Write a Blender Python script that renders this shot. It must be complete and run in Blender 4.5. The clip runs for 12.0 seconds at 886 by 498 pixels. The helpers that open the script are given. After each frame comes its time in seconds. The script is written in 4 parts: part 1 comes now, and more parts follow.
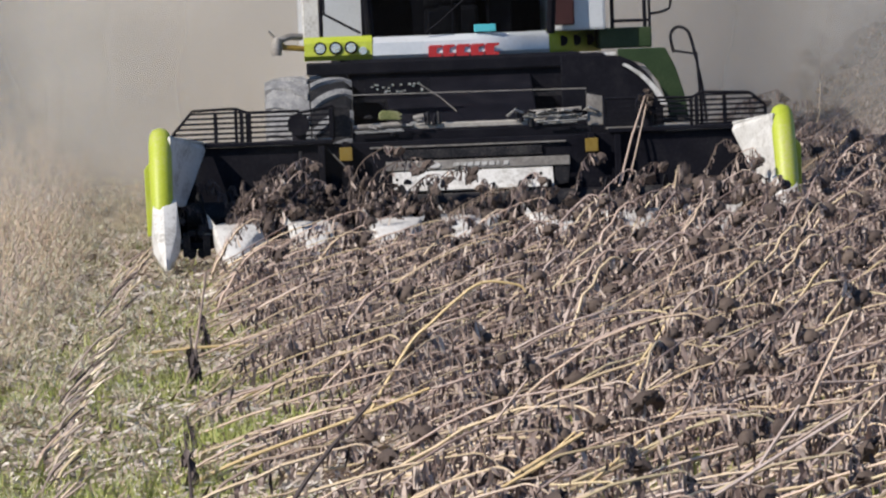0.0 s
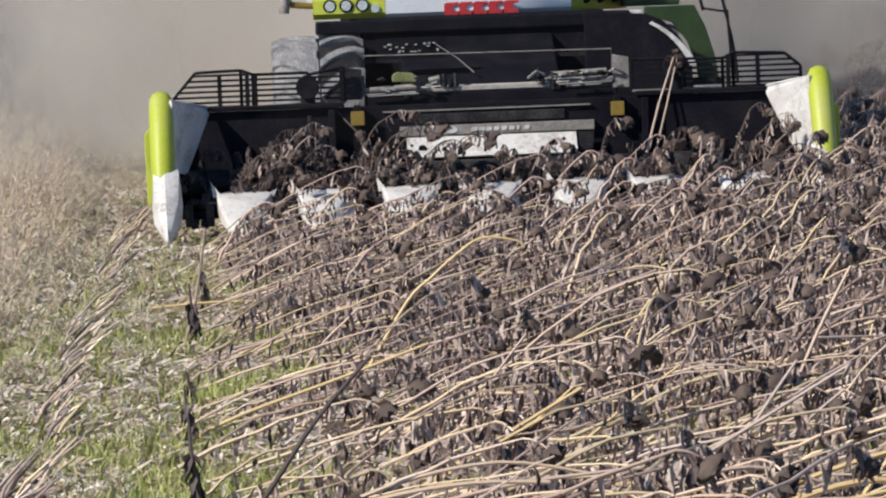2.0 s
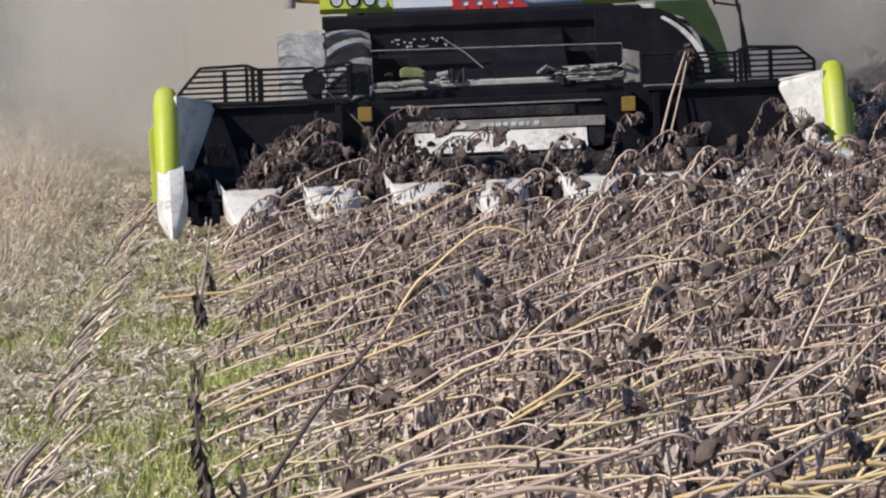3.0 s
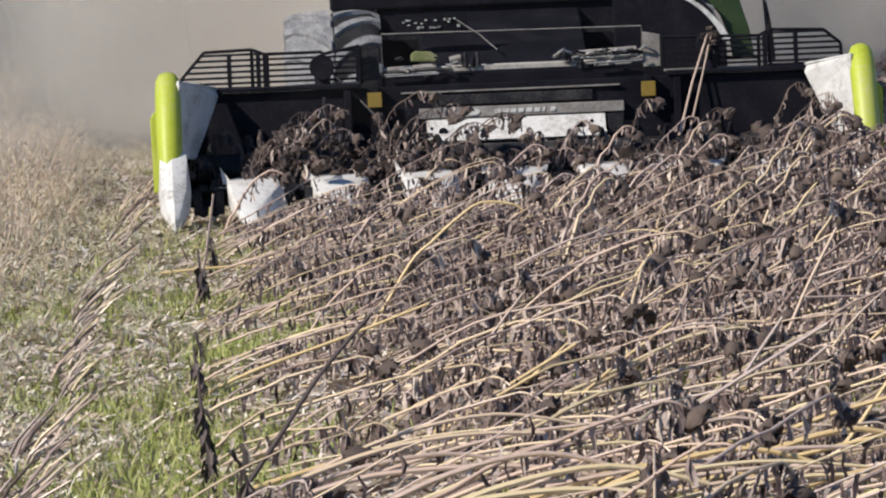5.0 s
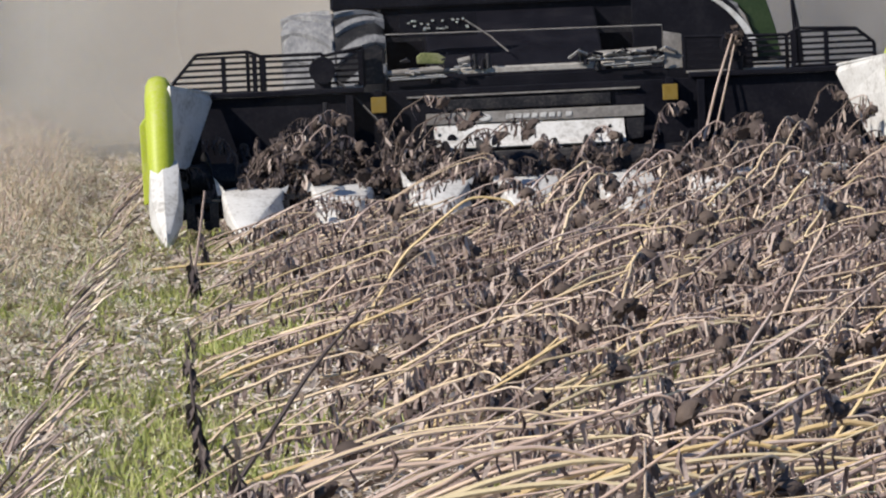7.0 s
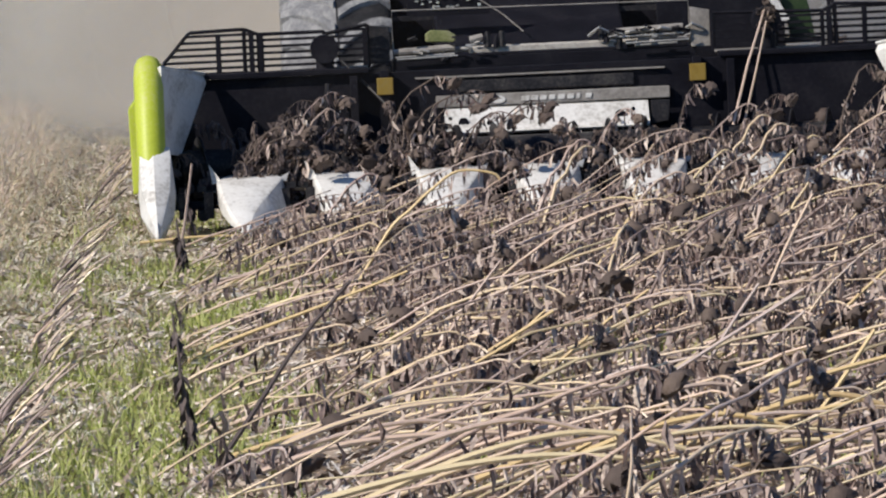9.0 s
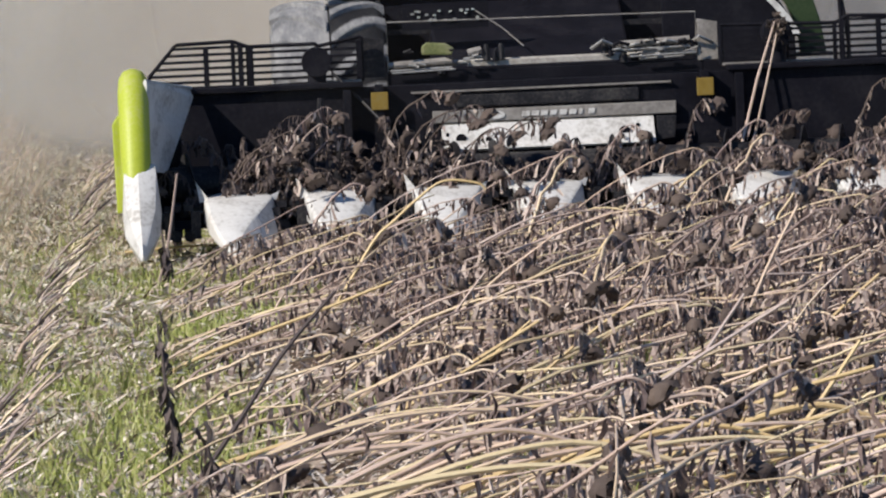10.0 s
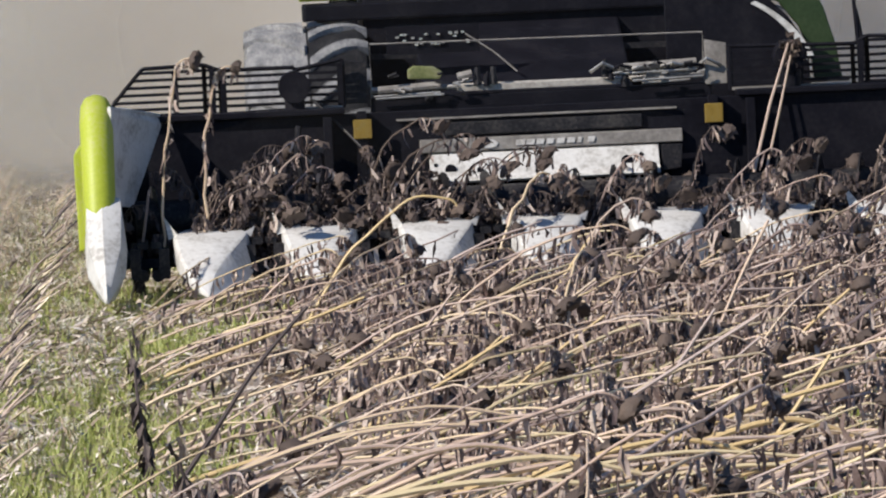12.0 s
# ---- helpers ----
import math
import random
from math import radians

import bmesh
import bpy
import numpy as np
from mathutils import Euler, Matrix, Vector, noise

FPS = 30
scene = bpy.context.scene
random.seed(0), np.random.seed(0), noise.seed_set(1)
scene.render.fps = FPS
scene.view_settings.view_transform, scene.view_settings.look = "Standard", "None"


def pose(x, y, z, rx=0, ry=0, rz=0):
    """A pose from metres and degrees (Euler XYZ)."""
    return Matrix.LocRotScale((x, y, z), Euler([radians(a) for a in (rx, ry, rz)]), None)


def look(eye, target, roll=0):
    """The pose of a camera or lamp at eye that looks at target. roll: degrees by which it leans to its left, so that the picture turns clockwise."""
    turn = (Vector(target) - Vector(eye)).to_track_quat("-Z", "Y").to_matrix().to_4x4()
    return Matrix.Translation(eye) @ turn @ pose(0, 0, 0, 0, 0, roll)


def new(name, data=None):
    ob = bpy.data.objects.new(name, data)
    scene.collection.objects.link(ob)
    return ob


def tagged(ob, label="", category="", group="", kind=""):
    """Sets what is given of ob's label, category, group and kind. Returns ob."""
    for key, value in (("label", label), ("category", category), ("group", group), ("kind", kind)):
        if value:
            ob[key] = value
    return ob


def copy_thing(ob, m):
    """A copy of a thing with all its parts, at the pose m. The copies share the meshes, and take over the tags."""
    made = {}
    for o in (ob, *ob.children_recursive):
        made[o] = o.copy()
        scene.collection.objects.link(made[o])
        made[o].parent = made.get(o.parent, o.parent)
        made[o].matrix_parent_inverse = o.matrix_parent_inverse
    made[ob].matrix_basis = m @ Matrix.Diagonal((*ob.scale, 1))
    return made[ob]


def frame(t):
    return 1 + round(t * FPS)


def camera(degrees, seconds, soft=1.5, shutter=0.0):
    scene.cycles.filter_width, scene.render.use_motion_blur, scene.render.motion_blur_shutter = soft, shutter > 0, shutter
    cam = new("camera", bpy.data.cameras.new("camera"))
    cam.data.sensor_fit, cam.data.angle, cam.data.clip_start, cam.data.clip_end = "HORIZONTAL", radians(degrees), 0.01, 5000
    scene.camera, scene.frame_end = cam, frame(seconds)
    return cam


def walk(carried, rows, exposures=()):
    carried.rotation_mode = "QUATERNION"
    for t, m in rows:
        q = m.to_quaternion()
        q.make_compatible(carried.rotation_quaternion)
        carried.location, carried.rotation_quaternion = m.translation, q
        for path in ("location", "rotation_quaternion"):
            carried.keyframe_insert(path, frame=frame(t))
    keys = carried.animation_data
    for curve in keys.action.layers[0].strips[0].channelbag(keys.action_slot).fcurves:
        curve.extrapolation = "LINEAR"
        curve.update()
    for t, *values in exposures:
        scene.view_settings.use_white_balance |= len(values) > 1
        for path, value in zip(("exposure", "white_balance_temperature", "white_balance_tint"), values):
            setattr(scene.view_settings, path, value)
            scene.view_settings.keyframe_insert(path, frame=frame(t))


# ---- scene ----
EYE = 2.369
cam = camera(8.405, 12.0, soft=2.15, shutter=0.5)
# seconds, distance along the field, yaw, pitch, roll
CAMERA_ROWS = [
    (0.0, 0.008, -2.035, -2.224, 2.189),
    (0.5, -0.005, -2.035, -2.478, 2.145),
    (1.0, -0.058, -2.036, -2.623, 2.163),
    (1.5, -0.094, -2.042, -2.638, 2.207),
    (2.0, -0.096, -2.042, -2.638, 2.209),
    (2.5, -0.186, -2.040, -2.636, 2.247),
    (3.0, -0.598, -1.990, -2.692, 2.273),
    (5.0, -1.199, -1.977, -2.897, 2.367),
    (5.5, -1.227, -1.994, -2.922, 2.383),
    (6.0, -1.249, -2.012, -2.932, 2.406),
    (6.5, -1.265, -2.036, -2.933, 2.531),
    (8.5, -1.317, -2.115, -3.070, 2.587),
    (9.0, -1.326, -2.194, -3.198, 2.613),
    (9.5, -1.322, -2.264, -3.211, 2.609),
    (10.0, -1.306, -2.331, -3.110, 2.531),
    (10.5, -1.309, -2.395, -2.975, 2.513),
    (11.0, -1.299, -2.459, -2.895, 2.519),
    (11.5, -1.288, -2.524, -2.989, 2.556),
    (12.0, -1.392, -2.600, -2.963, 2.608),
]
walk(cam, [(t, pose(0, y, EYE, 90 + pitch, roll, yaw)) for t, y, yaw, pitch, roll in CAMERA_ROWS])

# seconds, place of the header's foremost tip on the field
MACHINE_ROWS = [
    (0.0, 2.271, 56.809, -0.005),
    (0.5, 2.268, 55.958, -0.004),
    (1.0, 2.290, 55.132, 0.004),
    (1.5, 2.314, 54.310, -0.005),
    (2.0, 2.322, 53.509, -0.009),
    (2.5, 2.324, 52.818, -0.006),
    (3.0, 2.321, 52.245, -0.006),
    (5.0, 2.348, 49.619, -0.024),
    (5.5, 2.360, 48.819, -0.016),
    (6.0, 2.373, 47.965, -0.011),
    (6.5, 2.377, 47.149, -0.017),
    (8.5, 2.421, 43.764, -0.004),
    (9.0, 2.443, 42.909, 0.005),
    (9.5, 2.448, 42.027, 0.012),
    (10.0, 2.459, 41.091, 0.018),
    (10.5, 2.461, 40.204, 0.020),
    (11.0, 2.450, 39.380, 0.026),
    (11.5, 2.447, 38.589, 0.034),
    (12.0, 2.436, 37.759, 0.034),
]

# ---- light ----
SUN_AZ, SUN_EL = radians(239), radians(37)   # azimuth counted clockwise from +y
to_sun = Vector((math.sin(SUN_AZ) * math.cos(SUN_EL), math.cos(SUN_AZ) * math.cos(SUN_EL), math.sin(SUN_EL)))
world = bpy.data.worlds.new("world")
scene.world = world
world.use_nodes = True
wn = world.node_tree.nodes
sky = wn.new("ShaderNodeTexSky")
sky.sky_type = "NISHITA"
sky.sun_disc = False
sky.sun_elevation, sky.sun_rotation = SUN_EL, SUN_AZ
sky.altitude, sky.air_density, sky.dust_density, sky.ozone_density = 2500, 1.2, 0.1, 6.0
wn["Background"].inputs[1].default_value = 0.092
world.node_tree.links.new(sky.outputs[0], wn["Background"].inputs[0])
sun = new("sun", bpy.data.lights.new("sun", "SUN"))
sun.data.energy, sun.data.angle, sun.data.color = 4.7, radians(0.6), (1.0, 0.925, 0.81)
sun.matrix_world = look(to_sun * 50, (0, 0, 0))
scene.view_settings.exposure = 0.25


# ---- materials ----
def mat(name, colors, rough=0.6, metal=0.0, scale=8.0, fine=60.0, bump=0.2, island=0.0, spec=0.4, coords="Object", clear=0.0):
    """colors: a list of base colours, mixed by noise at two scales and, by the share island, piece by piece."""
    m = bpy.data.materials.new(name)
    m.use_nodes = True
    n, k = m.node_tree.nodes, m.node_tree.links
    b = n["Principled BSDF"]
    tc = n.new("ShaderNodeTexCoord")
    a = n.new("ShaderNodeTexNoise")
    a.inputs["Scale"].default_value, a.inputs["Detail"].default_value = scale, 4
    k.new(tc.outputs[coords], a.inputs["Vector"])
    c = n.new("ShaderNodeTexNoise")
    c.inputs["Scale"].default_value, c.inputs["Detail"].default_value = fine, 3
    k.new(tc.outputs[coords], c.inputs["Vector"])
    mix = n.new("ShaderNodeMath")
    mix.operation = "MULTIPLY_ADD"
    k.new(c.outputs[0], mix.inputs[0])
    mix.inputs[1].default_value = 0.45
    add = n.new("ShaderNodeMath")
    add.operation = "MULTIPLY"
    k.new(a.outputs[0], add.inputs[0])
    add.inputs[1].default_value = 0.55
    k.new(add.outputs[0], mix.inputs[2])
    value = mix.outputs[0]
    ramp = n.new("ShaderNodeValToRGB")
    el = ramp.color_ramp.elements
    lo, hi = (0.34, 0.66) if not island else (0.12, 0.88)
    while len(el) < len(colors):
        el.new(0.5)
    for i, col in enumerate(colors):
        el[i].position = lo + (hi - lo) * i / max(1, len(colors) - 1)
        el[i].color = (*col, 1)
    if island:
        geo = n.new("ShaderNodeNewGeometry")
        obi = n.new("ShaderNodeObjectInfo")
        s1 = n.new("ShaderNodeMath")
        s1.operation = "ADD"
        k.new(geo.outputs["Random Per Island"], s1.inputs[0])
        k.new(obi.outputs["Random"], s1.inputs[1])
        fr = n.new("ShaderNodeMath")
        fr.operation = "FRACT"
        k.new(s1.outputs[0], fr.inputs[0])
        mx = n.new("ShaderNodeMix")
        mx.inputs[0].default_value = island
        k.new(value, mx.inputs[2])
        k.new(fr.outputs[0], mx.inputs[3])
        value = mx.outputs[0]
    k.new(value, ramp.inputs[0])
    k.new(ramp.outputs[0], b.inputs["Base Color"])
    b.inputs["Metallic"].default_value = metal
    b.inputs["Specular IOR Level"].default_value = spec
    b.inputs["Coat Weight"].default_value = clear
    rr = n.new("ShaderNodeMapRange")
    rr.inputs[3].default_value, rr.inputs[4].default_value = max(0.03, rough - 0.12), min(1, rough + 0.12)
    k.new(c.outputs[0], rr.inputs[0])
    k.new(rr.outputs[0], b.inputs["Roughness"])
    if bump:
        bp = n.new("ShaderNodeBump")
        bp.inputs["Strength"].default_value, bp.inputs["Distance"].default_value = bump, 0.01
        k.new(mix.outputs[0], bp.inputs["Height"])
        k.new(bp.outputs[0], b.inputs["Normal"])
    return m


STALK = mat("dry_stalk", [(0.16, 0.113, 0.10), (0.40, 0.295, 0.26), (0.60, 0.44, 0.355), (0.63, 0.49, 0.31), (0.54, 0.43, 0.39), (0.31, 0.237, 0.22)], 0.42, scale=2.4, fine=45, bump=0.3, island=0.55, spec=0.6)
GREYSTALK = mat("grey_stalk", [(0.12, 0.083, 0.076), (0.25, 0.18, 0.165), (0.38, 0.29, 0.265), (0.48, 0.37, 0.30), (0.29, 0.22, 0.21)], 0.5, scale=3.2, fine=45, bump=0.3, island=0.6, spec=0.5)
STRAW = mat("pale_straw", [(0.34, 0.25, 0.21), (0.63, 0.495, 0.29), (0.67, 0.555, 0.35), (0.54, 0.40, 0.325)], 0.42, scale=3.2, fine=50, bump=0.3, island=0.5, spec=0.6)
YELLOW_STRAW = mat("yellow_straw", [(0.46, 0.32, 0.18), (0.64, 0.465, 0.225), (0.69, 0.53, 0.29)], 0.42, scale=3.2, fine=50, bump=0.3, island=0.3, spec=0.6)
LEAF = mat("withered_leaf", [(0.042, 0.027, 0.027), (0.13, 0.09, 0.083), (0.255, 0.188, 0.167), (0.42, 0.325, 0.285), (0.64, 0.54, 0.465)], 0.5, scale=14, fine=90, bump=0.6, island=0.65, spec=0.55)
HEAD = mat("seed_head", [(0.04, 0.03, 0.028), (0.088, 0.064, 0.055), (0.16, 0.12, 0.098)], 0.8, scale=30, fine=150, bump=0.8, island=0.4)
GRASS = mat("grass_blade", [(0.15, 0.19, 0.035), (0.29, 0.325, 0.085), (0.50, 0.47, 0.22)], 0.5, scale=1.2, fine=20, bump=0.0, island=0.6)
WEED = mat("dry_weed", [(0.26, 0.265, 0.12), (0.51, 0.485, 0.33), (0.79, 0.755, 0.66)], 0.6, scale=2, fine=40, bump=0.0, island=0.7)
LITTER = mat("field_litter", [(0.16, 0.115, 0.095), (0.40, 0.31, 0.25), (0.60, 0.51, 0.43), (0.74, 0.67, 0.60)], 0.7, scale=3, fine=60, bump=0.2, island=0.8)
DARKWEED = mat("dark_weed", [(0.035, 0.028, 0.032), (0.08, 0.06, 0.06), (0.15, 0.12, 0.11)], 0.8, scale=12, fine=70, bump=0.4, island=0.5)
LIME = mat("lime_paint", [(0.33, 0.385, 0.03), (0.385, 0.445, 0.035), (0.42, 0.43, 0.14)], 0.5, scale=2.2, fine=40, bump=0.04, spec=0.45)
WHITE = mat("white_panel", [(0.36, 0.34, 0.32), (0.60, 0.585, 0.57), (0.68, 0.67, 0.66)], 0.45, scale=5, fine=34, bump=0.06)
BLACK = mat("black_sheet", [(0.004, 0.004, 0.007), (0.007, 0.007, 0.0115), (0.014, 0.0135, 0.018)], 0.65, scale=4, fine=30, bump=0.08, spec=0.09)
DARKSTEEL = mat("dusty_dark_steel", [(0.010, 0.010, 0.013), (0.022, 0.021, 0.025), (0.06, 0.056, 0.054)], 0.55, metal=0.2, scale=5, fine=40, bump=0.1, spec=0.2)
DUSTY_STEEL = mat("dust_covered_steel", [(0.22, 0.20, 0.18), (0.36, 0.335, 0.31), (0.46, 0.43, 0.40)], 0.7, scale=7, fine=45, bump=0.1, spec=0.3)
STEEL = mat("worn_steel", [(0.30, 0.28, 0.26), (0.44, 0.42, 0.39), (0.55, 0.53, 0.50)], 0.4, metal=0.6, scale=6, fine=50, bump=0.08)
CHROME = mat("chrome_rod", [(0.7, 0.7, 0.72), (0.8, 0.8, 0.82)], 0.15, metal=1.0, scale=6, fine=50, bump=0.0)
SILVER = mat("silver_paint", [(0.52, 0.54, 0.58), (0.62, 0.64, 0.68)], 0.32, metal=0.15, scale=3, fine=40, bump=0.03)
GREEN = mat("green_paint", [(0.018, 0.036, 0.012), (0.026, 0.048, 0.017), (0.045, 0.065, 0.03)], 0.5, scale=3, fine=40, bump=0.04, spec=0.3)
RED = mat("red_letter_paint", [(0.36, 0.02, 0.025), (0.44, 0.03, 0.035)], 0.45, scale=5, fine=40, bump=0.0)
RUBBER = mat("dusty_rubber", [(0.010, 0.010, 0.013), (0.018, 0.018, 0.021), (0.04, 0.04, 0.042)], 0.85, scale=6, fine=50, bump=0.3, spec=0.2)
# paler copy for lugs and outer tyre half: dust, with light put into the colour
LUG_RUBBER = mat("dusty_lit_rubber", [(0.10, 0.10, 0.11), (0.20, 0.20, 0.21), (0.32, 0.315, 0.31)], 0.8, scale=7, fine=50, bump=0.3, spec=0.2)
AMBER = mat("amber_reflector", [(0.17, 0.11, 0.018), (0.23, 0.15, 0.024), (0.21, 0.155, 0.05)], 0.45, scale=16, fine=80, bump=0.1)
LENS = mat("lamp_lens", [(0.75, 0.76, 0.78), (0.85, 0.86, 0.88)], 0.12, metal=0.8, scale=20, fine=80, bump=0.2)
CYAN = mat("cyan_cloth", [(0.06, 0.42, 0.50), (0.10, 0.50, 0.58)], 0.7, scale=6, fine=80, bump=0.2)
MAROON = mat("maroon_cloth", [(0.02, 0.004, 0.005), (0.04, 0.007, 0.009)], 0.8, scale=6, fine=80, bump=0.2)
DULL_LIME = mat("dusty_lime_paint", [(0.10, 0.12, 0.04), (0.17, 0.18, 0.07), (0.24, 0.23, 0.15)], 0.65, scale=9, fine=60, bump=0.1)
DULL_STEEL = mat("dusty_steel_strip", [(0.16, 0.145, 0.135), (0.24, 0.22, 0.205), (0.32, 0.30, 0.28)], 0.6, metal=0.1, scale=6, fine=40, bump=0.08)


def glass_mat(name, tint, rough=0.03):
    m = bpy.data.materials.new(name)
    m.use_nodes = True
    b = m.node_tree.nodes["Principled BSDF"]
    b.inputs["Base Color"].default_value = (*tint, 1)
    b.inputs["Transmission Weight"].default_value = 1.0
    b.inputs["Roughness"].default_value = rough
    b.inputs["IOR"].default_value = 1.1
    return m


GLASS = glass_mat("tinted_cab_glass", (0.16, 0.20, 0.22))


def ground_mat():
    m = bpy.data.materials.new("field_soil")
    m.use_nodes = True
    n, k = m.node_tree.nodes, m.node_tree.links
    b = n["Principled BSDF"]
    geo = n.new("ShaderNodeNewGeometry")
    big = n.new("ShaderNodeTexNoise")
    big.inputs["Scale"].default_value, big.inputs["Detail"].default_value = 1.3, 6
    fine = n.new("ShaderNodeTexNoise")
    fine.inputs["Scale"].default_value, fine.inputs["Detail"].default_value = 22, 5
    for x in (big, fine):
        k.new(geo.outputs["Position"], x.inputs["Vector"])
    soil = n.new("ShaderNodeValToRGB")
    e = soil.color_ramp.elements
    e[0].position, e[0].color = 0.36, (0.10, 0.07, 0.055, 1)
    e[1].position, e[1].color = 0.64, (0.44, 0.35, 0.28, 1)
    e.new(0.5).color = (0.24, 0.18, 0.14, 1)
    k.new(fine.outputs[0], soil.inputs[0])
    green = n.new("ShaderNodeValToRGB")
    g = green.color_ramp.elements
    g[0].position, g[0].color = 0.35, (0.15, 0.19, 0.035, 1)
    g[1].position, g[1].color = 0.65, (0.36, 0.36, 0.13, 1)
    k.new(fine.outputs[0], green.inputs[0])
    # the strip beside the crop and patches within it are grassed
    sep = n.new("ShaderNodeSeparateXYZ")
    k.new(geo.outputs["Position"], sep.inputs[0])
    edge = n.new("ShaderNodeMapRange")
    edge.inputs[1].default_value, edge.inputs[2].default_value = 0.5, -0.3
    k.new(sep.outputs[0], edge.inputs[0])
    patch = n.new("ShaderNodeMapRange")
    patch.inputs[1].default_value, patch.inputs[2].default_value = 0.48, 0.62
    k.new(big.outputs[0], patch.inputs[0])
    both = n.new("ShaderNodeMath")
    both.operation = "MULTIPLY_ADD"
    both.use_clamp = True
    k.new(edge.outputs[0], both.inputs[0])
    both.inputs[1].default_value = 0.7
    pm = n.new("ShaderNodeMath")
    pm.operation = "MULTIPLY"
    pm.inputs[1].default_value = 0.5
    k.new(patch.outputs[0], pm.inputs[0])
    k.new(pm.outputs[0], both.inputs[2])
    along = n.new("ShaderNodeMapRange")
    along.inputs[1].default_value, along.inputs[2].default_value = 36, 56
    along.inputs[3].default_value, along.inputs[4].default_value = 1.0, 0.25
    k.new(sep.outputs[1], along.inputs[0])
    sown = n.new("ShaderNodeMath")
    sown.operation = "MULTIPLY"
    k.new(both.outputs[0], sown.inputs[0])
    k.new(along.outputs[0], sown.inputs[1])
    mx = n.new("ShaderNodeMix")
    mx.data_type = "RGBA"
    k.new(sown.outputs[0], mx.inputs[0])
    k.new(soil.outputs[0], mx.inputs[6])
    k.new(green.outputs[0], mx.inputs[7])
    k.new(mx.outputs[2], b.inputs["Base Color"])
    b.inputs["Roughness"].default_value = 0.95
    bp = n.new("ShaderNodeBump")
    bp.inputs["Strength"].default_value, bp.inputs["Distance"].default_value = 0.7, 0.04
    k.new(fine.outputs[0], bp.inputs["Height"])
    k.new(bp.outputs[0], b.inputs["Normal"])
    return m


def dust_mat(name, half_x, z_top, density, color, lift):
    """Drifting dust: a thin lit veil, thinning out towards its sides and its foot."""
    m = bpy.data.materials.new(name)
    m.use_nodes = True
    n, k = m.node_tree.nodes, m.node_tree.links
    n.remove(n["Principled BSDF"])
    out = n["Material Output"]
    tc = n.new("ShaderNodeTexCoord")
    sep = n.new("ShaderNodeSeparateXYZ")
    k.new(tc.outputs["Object"], sep.inputs[0])
    nz = n.new("ShaderNodeTexNoise")
    nz.inputs["Scale"].default_value, nz.inputs["Detail"].default_value = 0.35, 4
    k.new(tc.outputs["Object"], nz.inputs["Vector"])
    ax = n.new("ShaderNodeMath")
    ax.operation = "ABSOLUTE"
    k.new(sep.outputs[0], ax.inputs[0])
    # noise moves the edge to and fro
    wob = n.new("ShaderNodeMath")
    wob.operation = "MULTIPLY_ADD"
    k.new(nz.outputs[0], wob.inputs[0])
    wob.inputs[1].default_value = 2.2
    k.new(ax.outputs[0], wob.inputs[2])
    side = n.new("ShaderNodeMapRange")
    side.interpolation_type = "SMOOTHSTEP"
    side.inputs[1].default_value, side.inputs[2].default_value = half_x + 1.1, half_x - 1.6
    k.new(wob.outputs[0], side.inputs[0])
    wz = n.new("ShaderNodeMath")
    wz.operation = "MULTIPLY_ADD"
    k.new(nz.outputs[0], wz.inputs[0])
    wz.inputs[1].default_value = -0.7
    k.new(sep.outputs[2], wz.inputs[2])
    foot = n.new("ShaderNodeMapRange")
    foot.interpolation_type = "SMOOTHSTEP"
    foot.inputs[1].default_value, foot.inputs[2].default_value = -0.5, lift
    k.new(wz.outputs[0], foot.inputs[0])
    wt = n.new("ShaderNodeMath")
    wt.operation = "MULTIPLY_ADD"
    k.new(nz.outputs[0], wt.inputs[0])
    wt.inputs[1].default_value = 3.0
    k.new(sep.outputs[2], wt.inputs[2])
    crown = n.new("ShaderNodeMapRange")
    crown.interpolation_type = "SMOOTHSTEP"
    crown.inputs[1].default_value, crown.inputs[2].default_value = z_top + 1.5, z_top - 2.0
    k.new(wt.outputs[0], crown.inputs[0])
    p = n.new("ShaderNodeMath")
    p.operation = "MULTIPLY"
    k.new(side.outputs[0], p.inputs[0])
    k.new(foot.outputs[0], p.inputs[1])
    q = n.new("ShaderNodeMath")
    q.operation = "MULTIPLY"
    k.new(p.outputs[0], q.inputs[0])
    k.new(crown.outputs[0], q.inputs[1])
    a = n.new("ShaderNodeMath")
    a.operation = "MULTIPLY"
    a.inputs[1].default_value = density
    k.new(q.outputs[0], a.inputs[0])
    ramp = n.new("ShaderNodeValToRGB")
    e = ramp.color_ramp.elements
    e[0].position, e[0].color = 0.3, (*[c * q for c, q in zip(color, (0.74, 0.72, 0.70))], 1)
    e[1].position, e[1].color = 0.7, (*color, 1)
    k.new(nz.outputs[0], ramp.inputs[0])
    d = n.new("ShaderNodeBsdfDiffuse")
    k.new(ramp.outputs[0], d.inputs[0])
    tl = n.new("ShaderNodeBsdfTranslucent")
    k.new(ramp.outputs[0], tl.inputs[0])
    veil = n.new("ShaderNodeMixShader")
    veil.inputs[0].default_value = 0.4
    k.new(d.outputs[0], veil.inputs[1])
    k.new(tl.outputs[0], veil.inputs[2])
    tr = n.new("ShaderNodeBsdfTransparent")
    ms = n.new("ShaderNodeMixShader")
    k.new(a.outputs[0], ms.inputs[0])
    k.new(tr.outputs[0], ms.inputs[1])
    k.new(veil.outputs[0], ms.inputs[2])
    k.new(ms.outputs[0], out.inputs[0])
    return m


